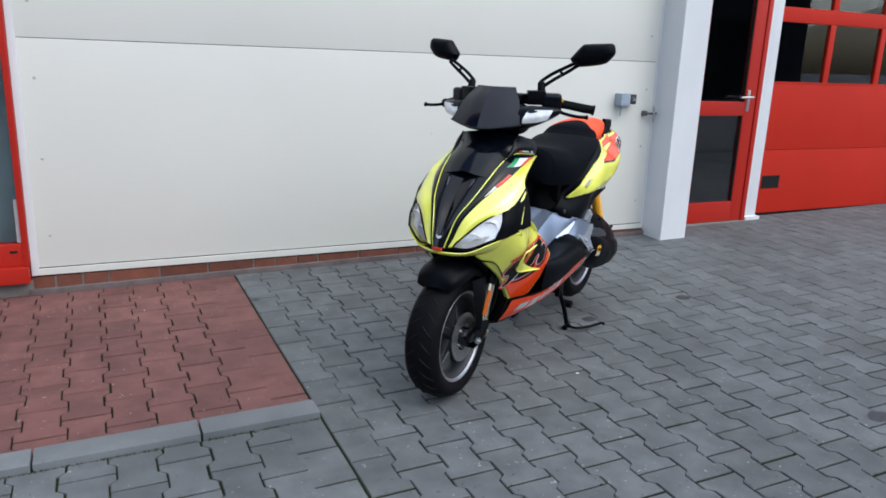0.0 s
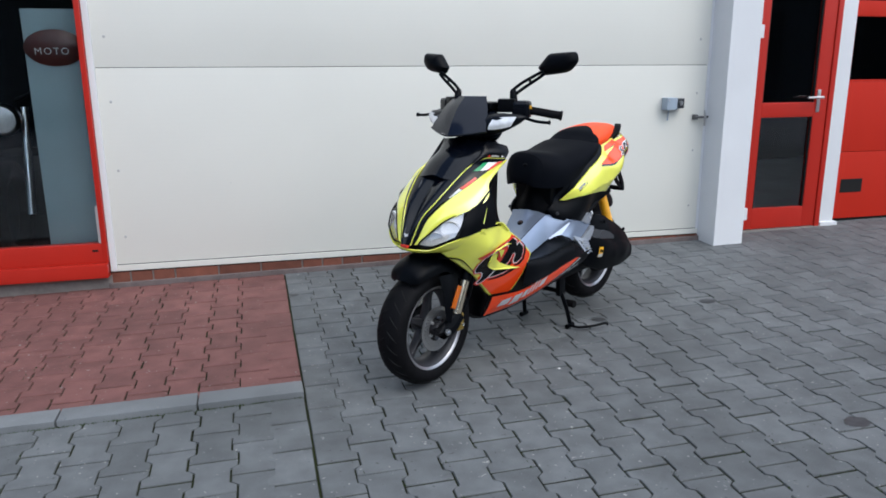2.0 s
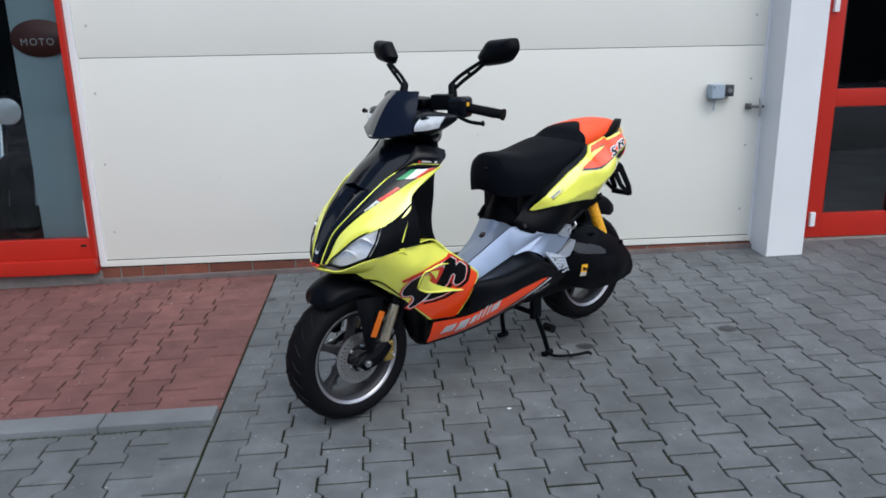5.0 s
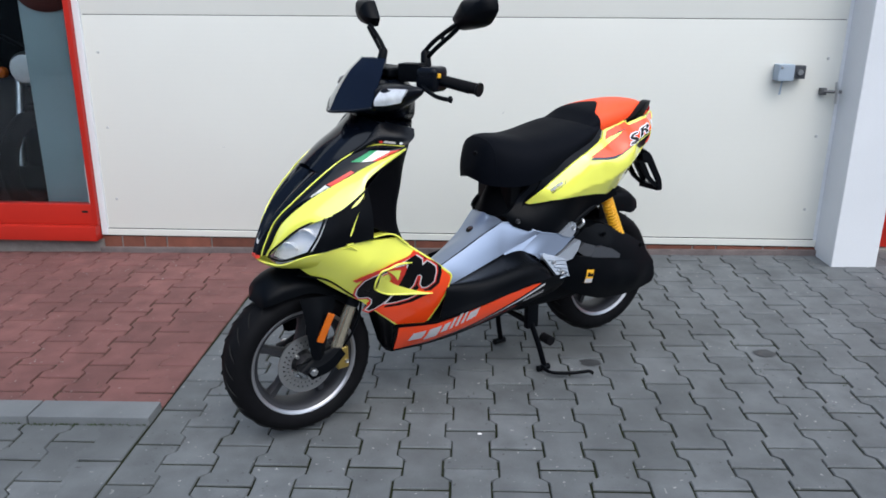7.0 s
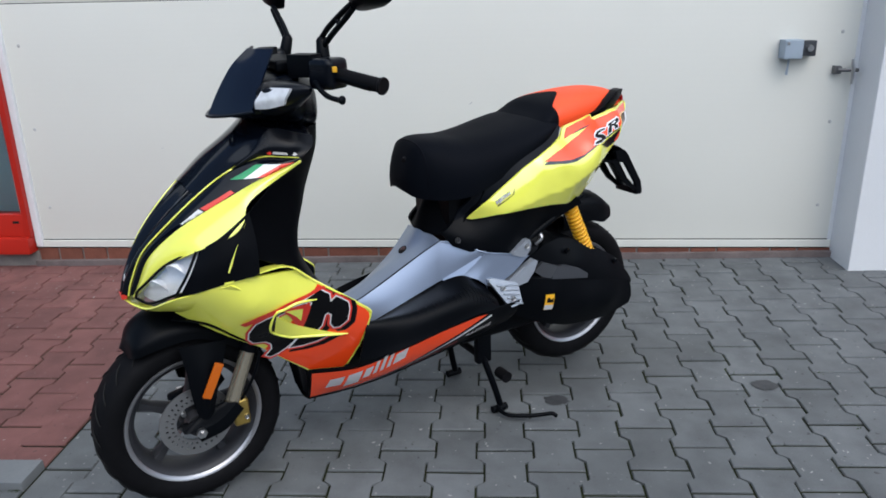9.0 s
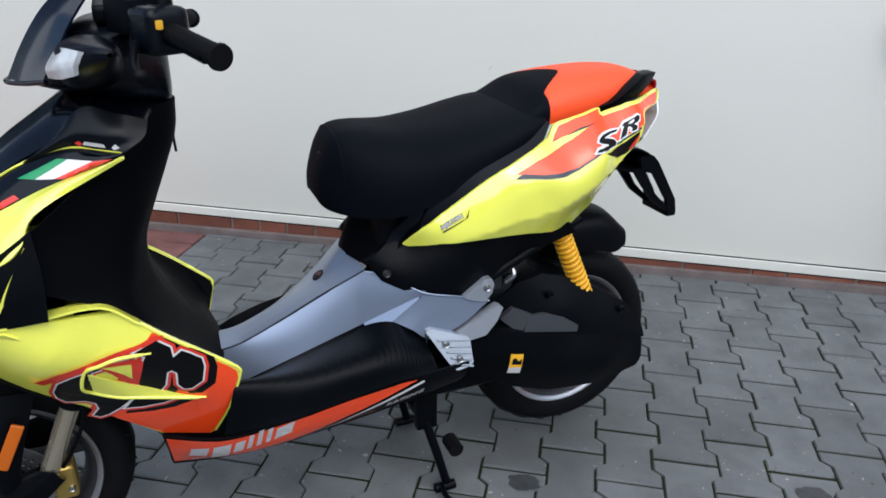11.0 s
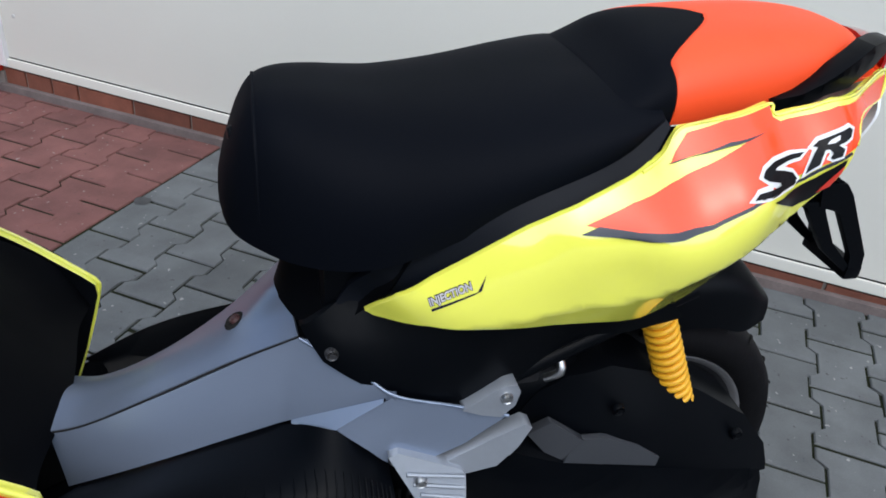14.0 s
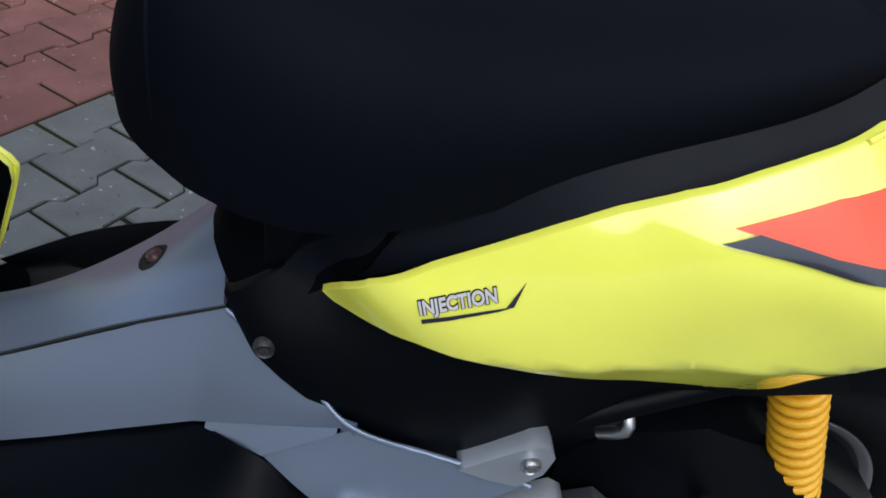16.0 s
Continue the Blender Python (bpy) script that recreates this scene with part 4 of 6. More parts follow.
for s in (-1, 1):
    up = part("nose_panel", loft([CB, C2, C3], 40, 12, 0.004, s > 0), YELLOW, scooter, "fluorescent yellow nose panel", smooth=60)
    band = part("flag_band", loft([C1, [tuple(Vector(a).lerp(Vector(b), 0.5) + Vector((-0.003, -0.003, 0.002))) for a, b in zip(C1, CB)], CB], 40, 8, 0.004, s > 0), GLOSS, up, smooth=60)
    if s < 0:
        nose_l, band_l = up, band
    part("nose_band", loft([C0, [tuple(Vector(a).lerp(Vector(b), 0.55) + Vector((-0.012, 0, 0.004))) for a, b in zip(C0, C1)], C1], 40, 10, 0.004, s > 0), GLOSS, scooter, "gloss black centre panel of the nose", smooth=60)
    # rim line between the black centre and the yellow side
    part("edge_line", tube([(x - 0.002, -s * y, z + 0.001) if s > 0 else (x - 0.002, y, z + 0.001) for x, y, z in curve(C1, 40)], 0.0022, 6), YELLOW, up, smooth=60)
    lower = [(-0.026, -0.046, 0.601), (-0.004, -0.105, 0.602), (0.045, -0.178, 0.638)]
    mid = [(-0.022, -0.06, 0.62), (0.016, -0.126, 0.644), (0.074, -0.188, 0.685)]
    upper = [(-0.008, -0.076, 0.638), (0.042, -0.126, 0.694), (0.102, -0.176, 0.73)]
    lamp = part("headlamp", loft([[(x + 0.012, y * 0.95, z) for x, y, z in r] for r in (lower, mid, upper)], 10, 6, 0.004, s > 0), REFLECTOR, scooter, "clear lens headlamp with bright reflector", smooth=15)
    for cx, cy, cz, r in ((0.024, -0.1, 0.638, 0.026), (0.062, -0.142, 0.678, 0.03)):
        bowl = part("reflector_bowl", spin([(0.0005, 0.012), (r * 0.35, 0.011), (r * 0.4, 0.002), (r * 0.8, -0.006), (r, -0.012), (r * 1.04, -0.011), (r * 0.7, 0.004)], (0, 0, 0), 24, closed=False), REFLECTOR, lamp, smooth=40)
        bowl.matrix_local = Matrix.Translation((cx, cy if s < 0 else -cy, cz)) @ pose(0, 0, 0, 30, 0, -62 if s < 0 else -118)
    clear = part("lens", loft([[(x - 0.006, y * 1.015, z) for x, y, z in r] for r in (lower, mid, upper)], 20, 10, 0.002, s > 0), LENS_GLASS, lamp, smooth=60)
    clear.visible_shadow = False
    rim_pts = curve(lower, 14) + curve([lower[-1], mid[-1], upper[-1]], 8)[1:] + curve(upper, 14)[::-1][1:] + curve([upper[0], mid[0], lower[0]], 6)[1:]
    part("lamp_surround", tube([(p.x - 0.006, (p.y if s < 0 else -p.y) * 1.01, p.z) for p in rim_pts], 0.0035, 6), BLACK, lamp, smooth=60)
    part("nose_side_panel", loft([[(0.046, -0.179, 0.632), (0.085, -0.206, 0.641), (0.15, -0.226, 0.655), (0.215, -0.236, 0.662)],
                                  [(0.074, -0.19, 0.682), (0.115, -0.214, 0.692), (0.165, -0.226, 0.71), (0.22, -0.226, 0.73)],
                                  [(0.102, -0.184, 0.732), (0.135, -0.206, 0.753), (0.17, -0.21, 0.775), (0.215, -0.21, 0.806)]], 20, 12, 0.004, s > 0), BLACK, scooter, "matt black panel behind the headlamp", smooth=60)
    part("chin", loft([[(-0.05, -0.0, 0.587), (-0.037, -0.05, 0.587), (-0.012, -0.105, 0.592), (0.037, -0.172, 0.626), (0.15, -0.224, 0.65)],
                       [(-0.04, -0.0, 0.577), (-0.024, -0.055, 0.576), (0.012, -0.11, 0.582), (0.066, -0.17, 0.606), (0.17, -0.221, 0.635)],
                       [(-0.01, -0.0, 0.572), (0.005, -0.05, 0.57), (0.04, -0.1, 0.57), (0.1, -0.15, 0.572), (0.2, -0.2, 0.6)]], 26, 8, 0.004, s > 0), YELLOW, scooter, "yellow chin below the headlamps", smooth=60)
# air scoop and visor on the gloss centre
part("nose_scoop", loft([[(0.132, -0.094, 0.834), (0.116, -0.05, 0.842), (0.118, 0, 0.85), (0.116, 0.05, 0.842), (0.132, 0.094, 0.834)],
                         [(0.198, -0.106, 0.882), (0.18, -0.06, 0.894), (0.176, 0, 0.902), (0.18, 0.06, 0.894), (0.198, 0.106, 0.882)],
                         [(0.262, -0.112, 0.917), (0.243, -0.065, 0.934), (0.236, 0, 0.944), (0.243, 0.065, 0.934), (0.262, 0.112, 0.917)],
                         [(0.31, -0.114, 0.966), (0.292, -0.06, 0.975), (0.285, 0, 0.978), (0.292, 0.06, 0.975), (0.31, 0.114, 0.966)]], 24, 24, 0.006), GLOSS, scooter, "gloss black upper shield with a raised lip", smooth=50)
for s in (-1, 1):
    part("nose_rib", tube(curve([(-0.046, s * 0.012, 0.635), (-0.002, s * 0.02, 0.70), (0.05, s * 0.036, 0.764), (0.108, s * 0.052, 0.825)], 16), [0.002] + [0.0035] * 14 + [0.002], 8), SATIN_GREY, scooter, "dark grey edge of the nose recess", smooth=60)
part("nose_badge", box(-0.06, -0.047, -0.018, 0.018, 0.592, 0.603, 0.002), RED_PRINT, scooter, "small red badge on the nose tip")
part("nose_emblem", loft([[(-0.04, -0.02, 0.645), (-0.047, 0.0, 0.632), (-0.04, 0.02, 0.645)], [(-0.038, -0.02, 0.651), (-0.044, 0.0, 0.641), (-0.038, 0.02, 0.651)]], 10, 3, 0.002), WHITEP, scooter, "small pale emblem")

# inner leg shield, steering column cover and wheel arch
rows = []
for z, (a, b), (c, d), e in ((0.955, (0.34, 0.112), (0.385, 0.108), 0.46), (0.90, (0.352, 0.156), (0.382, 0.118), 0.454), (0.84, (0.27, 0.188), (0.362, 0.13), 0.432),
                             (0.775, (0.195, 0.208), (0.348, 0.14), 0.406), (0.71, (0.2, 0.214), (0.332, 0.15), 0.382), (0.65, (0.292, 0.19), (0.338, 0.155), 0.38),
                             (0.59, (0.366, 0.187), (0.37, 0.155), 0.392), (0.53, (0.442, 0.191), (0.42, 0.15), 0.427), (0.455, (0.484, 0.183), (0.477, 0.13), 0.486)):
    e -= 0.008 if z > 0.6 else 0
    rows.append([(a, -b, z), (c, -d, z), (e, -0.05, z), (e + 0.003, 0, z), (e, 0.05, z), (c, d, z), (a, b, z)])
inner = part("inner_leg_shield", loft(rows, 40, 50, 0.004), MATT, scooter, "black inner leg shield", smooth=60)
part("neck_cap", loft([[(0.31, -0.114, 0.966), (0.285, 0, 0.978), (0.31, 0.114, 0.966)], [(0.36, -0.134, 0.957), (0.35, 0, 0.982), (0.36, 0.134, 0.957)],
                       [(0.402, -0.139, 0.944), (0.42, 0, 0.968), (0.402, 0.139, 0.944)], [(0.392, -0.115, 0.925), (0.444, 0, 0.945), (0.392, 0.115, 0.925)]], 20, 20, 0.004), COWL, scooter, smooth=50)
for s in (-1, 1):
    cheek = part("neck_cheek", loft([[(0.205, -0.112, 0.881), (0.28, -0.127, 0.908), (0.322, -0.147, 0.906), (0.364, -0.169, 0.902)],
                                     [(0.235, -0.117, 0.9), (0.295, -0.134, 0.931), (0.348, -0.157, 0.928), (0.396, -0.16, 0.922)],
                                     [(0.262, -0.112, 0.917), (0.31, -0.117, 0.967), (0.36, -0.138, 0.958), (0.406, -0.143, 0.945)]], 20, 10, 0.004, s > 0), COWL, scooter, "gloss black cheek beside the flag", smooth=60)
    if s < 0:
        cheek_l = cheek
cheek_skin = skin_of(cheek_l)
for name, mtl, poly in (("red_dot", RED_PRINT, [(0.293, 0.915), (0.3, 0.919), (0.305, 0.914), (0.3, 0.91)]), ("pale_mark", PALE_PRINT, [(0.305, 0.912), (0.308, 0.918), (0.335, 0.914), (0.338, 0.908)]), ("pale_mark", PALE_PRINT, [(0.346, 0.908), (0.352, 0.914), (0.358, 0.908), (0.35, 0.905)])):
    part(name, sheet(poly, cheek_skin, -1, 0, 0.0012, 0.02), mtl, cheek_l)
LEDGE = [(0.03, 0.1, 0.548), (0.1, 0.15, 0.535), (0.17, 0.15, 0.478), (0.235, 0.125, 0.425), (0.295, 0.112, 0.368), (0.345, 0.095, 0.31), (0.357, 0.05, 0.2)]
MIDL = [(0.06, 0, 0.56), (0.13, 0, 0.57), (0.21, 0, 0.535), (0.28, 0, 0.46), (0.33, 0, 0.37), (0.36, 0, 0.29), (0.365, 0, 0.195)]
part("wheel_arch", loft([[(x, -y, z) for x, y, z in LEDGE], [((x + a) / 2 + 0.01, -y * 0.6, (z + c) / 2) for (x, y, z), (a, _, c) in zip(LEDGE, MIDL)], MIDL,
                         [((x + a) / 2 + 0.01, y * 0.6, (z + c) / 2) for (x, y, z), (a, _, c) in zip(LEDGE, MIDL)], [(x, y, z) for x, y, z in LEDGE]], 26, 20, 0.003), BLACK, scooter, smooth=60)
part("steering_tube", tube([(0.155, 0, 0.5), (0.33, 0, 0.98)], 0.03, 16), BLACK, scooter, smooth=50)

# lower leg shield, yellow to orange, with its fin and printed graphic
LEG = Swell([(0.128, 0.656, 0.222), (0.27, 0.666, 0.207), (0.312, 0.636, 0.195), (0.2, 0.665, 0.217), (0.487, 0.489, 0.203), (0.436, 0.525, 0.206), (0.387, 0.541, 0.207), (0.386, 0.51, 0.2), (0.367, 0.576, 0.206), (0.428, 0.476, 0.2), (0.39, 0.457, 0.184), (0.33, 0.477, 0.17), (0.29, 0.453, 0.15), (0.355, 0.445, 0.166), (0.28, 0.52, 0.19), (0.2, 0.58, 0.222), (0.037, 0.62, 0.16), (-0.02, 0.58, 0.05), (0.1, 0.56, 0.16), (0.23, 0.46, 0.15), (0.36, 0.33, 0.115), (0.435, 0.319, 0.138), (0.3, 0.4, 0.135)])
LEG_OUT = [(0.06, 0.618), (0.099, 0.646), (0.162, 0.656), (0.234, 0.648), (0.31, 0.638), (0.359, 0.6), (0.427, 0.547), (0.481, 0.502), (0.495, 0.488), (0.496, 0.471), (0.472, 0.393), (0.444, 0.323), (0.436, 0.312), (0.346, 0.315), (0.278, 0.377), (0.222, 0.431), (0.141, 0.489), (0.061, 0.55), (0.025, 0.58)]
LEG_S = [(0.202, 0.523), (0.224, 0.534), (0.267, 0.545), (0.304, 0.549), (0.327, 0.551), (0.32, 0.542), (0.285, 0.543), (0.256, 0.538), (0.248, 0.521), (0.269, 0.506), (0.302, 0.478), (0.313, 0.455), (0.301, 0.434), (0.284, 0.418), (0.263, 0.402), (0.247, 0.394), (0.237, 0.4), (0.25, 0.422), (0.247, 0.44), (0.232, 0.453), (0.202, 0.456), (0.191, 0.471), (0.19, 0.494)]
LEG_R = [(0.326, 0.561), (0.364, 0.58), (0.385, 0.564), (0.387, 0.542), (0.402, 0.554), (0.414, 0.546), (0.433, 0.53), (0.436, 0.512), (0.43, 0.48), (0.41, 0.464), (0.397, 0.464), (0.389, 0.476), (0.39, 0.505), (0.381, 0.513), (0.373, 0.508), (0.367, 0.475), (0.357, 0.459), (0.32, 0.475), (0.333, 0.53), (0.343, 0.55)]
LEG_TAIL = [(0.293, 0.416), (0.314, 0.441), (0.352, 0.452), (0.387, 0.44), (0.359, 0.425), (0.324, 0.417)]
LEG_LINE = [(0.166, 0.53), (0.204, 0.55), (0.328, 0.574), (0.375, 0.589), (0.377, 0.583), (0.329, 0.565), (0.208, 0.535), (0.179, 0.521)]
LEG_EYE = [(0.272, 0.544), (0.319, 0.538), (0.316, 0.5), (0.304, 0.516), (0.288, 0.532)]
LEG_RED = [(0.265, 0.55), (0.33, 0.549), (0.339, 0.54), (0.322, 0.473), (0.303, 0.492), (0.286, 0.523)]
ORANGE_OUT = [(0.36, 0.595), (0.427, 0.542), (0.479, 0.499), (0.491, 0.485), (0.492, 0.47), (0.468, 0.392), (0.441, 0.326), (0.433, 0.316), (0.351, 0.319), (0.283, 0.377), (0.233, 0.423)]
for s in (-1, 1):
    leg = part("leg_shield", sheet(LEG_OUT, LEG, s, 0.012, cell=0.025, roll=0.003), YELLOW, scooter, "yellow lower leg shield fading into an orange corner", smooth=50)
    part("inner_face", sheet(LEG_OUT[4:16], LEG, s, 0, -0.011, 0.03), BLACK, leg, "black inner face", smooth=50)
    part("orange_field", sheet(ORANGE_OUT, LEG, s, 0, 0.0015, 0.02), ORANGE, leg, smooth=50)
    # dark slanted emblem shapes with pale and red outlines, and a dark drop shadow
    for poly in (LEG_R, LEG_TAIL):
        part("print_shadow", sheet([(x + 0.014, z - 0.008) for x, z in grown(poly, 0.0085)], LEG, s, 0, 0.0021, 0.02), INK, leg)
    for name, mtl, lift, grow in (("print_outline", RED_PRINT, 0.0025, 0.017), ("print_border", WHITEP, 0.0032, 0.0065), ("print", INK, 0.004, 0.0)):
        for poly in (LEG_S, LEG_R, LEG_TAIL):
            part(name, sheet(grown(poly, grow * 0.5), LEG, s, 0, lift, 0.02), mtl, leg)
    for name, mtl, lift, poly in (("print_line", RED_PRINT, 0.0034, LEG_LINE), ("print_patch", RED_PRINT, 0.0045, LEG_RED), ("print_eye", YELLOW, 0.005, LEG_EYE)):
        part(name, sheet(poly, LEG, s, 0, lift, 0.02), mtl, leg)
    # a scooped fin: its lower edge stands off the panel, curls up at the front and runs back as a thin rim
    low_edge = [(0.25, 0.17, 0.478), (0.2885, 0.165, 0.4555), (0.322, 0.168, 0.4485), (0.3548, 0.176, 0.445), (0.3957, 0.187, 0.441), (0.433, 0.193, 0.436)]
    inner = [(0.25, 0.537), (0.272, 0.516), (0.311, 0.485), (0.355, 0.463), (0.398, 0.446), (0.433, 0.437)]
    fin = part("fin", loft([[(x, s * (LEG(x, z) + 0.0055), z) for x, z in inner], [(x, s * y, z) for x, y, z in low_edge]], 24, 6, 0.003), YELLOW, leg, "yellow pointed fin with a thin curled rim", smooth=50)
    rim = low_edge[::-1] + [(0.236, 0.19, 0.503), (0.2472, 0.206, 0.5436), (0.269, 0.216, 0.5545), (0.3023, 0.222, 0.5655), (0.3527, 0.208, 0.5568)]
    part("fin_rim", tube(curve([(x, s * y, z) for x, y, z in rim], 50), [0.0015] * 2 + [0.0035] * 46 + [0.002] * 2, 8), YELLOW, fin, smooth=60)
    part("top_ledge", loft([[(x, s * (LEG(x, z) + 0.006), z + 0.003) for x, z in ((0.135, 0.654), (0.2, 0.659), (0.29, 0.656), (0.346, 0.613))], [(x, s * (LEG(x, z) - 0.024), z + 0.002) for x, z in ((0.15, 0.656), (0.21, 0.659), (0.285, 0.655), (0.342, 0.61))]], 16, 5, 0.004), YELLOW, leg, smooth=50)
    for bx, bz in ((0.34, 0.585), (0.452, 0.497)):
        bolt(leg, bx, s * (LEG(bx, bz) - 0.016), bz, 0.006, STEEL, -0.003)
    part("rear_blade", loft([[(0.203, s * 0.214, 0.782), (0.188, s * 0.218, 0.756), (0.166, s * 0.226, 0.718), (0.148, s * 0.23, 0.68)], [(0.209, s * 0.21, 0.778), (0.195, s * 0.214, 0.753), (0.171, s * 0.223, 0.716), (0.15, s * 0.229, 0.68)]], 12, 4, 0.003), YELLOW, leg, smooth=50)
    part("edge_line", tube([(x, s * (LEG(x, z) - 0.003), z) for x, _, z in curve([(a, 0, b) for a, b in LEG_OUT[4:12]], 40)], 0.0035, 6), YELLOW, leg, smooth=60)

# prints on the nose: black band with a green, white and red flag and a red and white bar
band_skin = skin_of(band_l)
for name, mtl, poly in (("flag_green", GREEN_PRINT, [(0.203, 0.866), (0.264, 0.893), (0.28, 0.893), (0.229, 0.866)]),
                        ("flag_white", WHITEP, [(0.229, 0.866), (0.28, 0.893), (0.316, 0.891), (0.257, 0.867)]),
                        ("flag_red", RED_PRINT, [(0.257, 0.867), (0.316, 0.891), (0.346, 0.893), (0.276, 0.867)]),
                        ("bar_white", WHITEP, [(0.083, 0.777), (0.124, 0.808), (0.133, 0.803), (0.092, 0.772)]),
                        ("bar_red", RED_PRINT, [(0.128, 0.81), (0.196, 0.845), (0.203, 0.84), (0.137, 0.804)])):
    for s in (-1, 1):
        part(name, sheet(poly, band_skin, s, 0, 0.0015, 0.01), mtl, nose_l if s < 0 else up, smooth=50)

# handlebar, cowl and visor
def ring(c, a, b, n=16, p=2.6):
    """A rounded section about c, a half wide along x or y, b half high."""
    return [(c, [(abs(math.cos(q)) ** (2 / p) * (1 if math.cos(q) > 0 else -1) * a, abs(math.sin(q)) ** (2 / p) * (1 if math.sin(q) > 0 else -1) * b) for q in (2 * math.pi * k / n for k in range(n + 1))])]


rows = []
for x, w, zb, zt in ((0.238, 0.002, 1.0, 1.004), (0.24, 0.05, 0.992, 1.02), (0.28, 0.12, 0.984, 1.058), (0.33, 0.14, 0.975, 1.085), (0.38, 0.14, 0.958, 1.096), (0.425, 0.105, 0.95, 1.088), (0.452, 0.07, 0.95, 1.06), (0.456, 0.002, 1.0, 1.01)):
    for c, pts in ring(None, w, (zt - zb) / 2):
        rows.append([(x, y, (zt + zb) / 2 + z) for y, z in pts])
cowl = part("handlebar_cowl", loft(rows, 48, 40), COWL, scooter, "black handlebar cowl", smooth=60)
for s in (-1, 1):
    rows = []
    for x, y, z, a, b in ((0.335, 0.09, 1.03, 0.05, 0.042), (0.335, 0.14, 1.038, 0.05, 0.042), (0.338, 0.18, 1.046, 0.045, 0.035), (0.346, 0.22, 1.055, 0.033, 0.024), (0.36, 0.25, 1.063, 0.017, 0.012), (0.367, 0.262, 1.066, 0.003, 0.003)):
        for c, pts in ring(None, a, b, 16, 2.2):
            rows.append([(x + px + (0.012 if s > 0 else 0), s * y * (0.9 if s > 0 else 1), z + pz) for px, pz in pts])
    part("cowl_pod", loft(rows, 32, 24), COWL, cowl, smooth=60)
    sh, sq = (0.012, 0.9) if s > 0 else (0, -1)
    part("turn_signal", loft([[(x + sh, sq * y, z) for x, y, z in r] for r in
                                   ([(0.276, 0.146, 1.020), (0.293, 0.187, 1.024), (0.316, 0.228, 1.034)], [(0.276, 0.15, 1.038), (0.292, 0.192, 1.044), (0.318, 0.237, 1.051)], [(0.296, 0.158, 1.066), (0.308, 0.2, 1.07), (0.328, 0.244, 1.071)])], 14, 9, 0.008), LENS, cowl, "clear turn signal", smooth=40)
vis = bmesh.new()
for s in (-1, 1):
    loft([[(0.204, 0, 0.998), (0.236, 0, 1.055), (0.274, 0, 1.107), (0.316, 0, 1.143)], [(0.232, s * 0.07, 1.004), (0.259, s * 0.066, 1.052), (0.293, s * 0.056, 1.102), (0.333, s * 0.04, 1.143)],
          [(0.268, s * 0.142, 1.016), (0.29, s * 0.13, 1.052), (0.318, s * 0.112, 1.097), (0.354, s * 0.078, 1.143)]], 20, 12, 0.004, bm=vis)
visor = part("visor", vis, SMOKED, scooter, "dark smoked handlebar visor with a centre crease", smooth=30)
part("visor_lip", tube(curve([(0.272, -0.146, 1.014), (0.232, -0.072, 1.001), (0.202, 0, 0.995), (0.232, 0.072, 1.001), (0.272, 0.146, 1.014)], 30), 0.004, 8), GLOSS, visor, smooth=60)
bar = part("handlebar", tube(curve([(0.49, -0.31, 1.065), (0.44, -0.2, 1.085), (0.40, -0.08, 1.09), (0.404, 0.08, 1.088), (0.458, 0.2, 1.078), (0.513, 0.3, 1.054)], 40), 0.011, 14), BLACK, scooter, smooth=60)
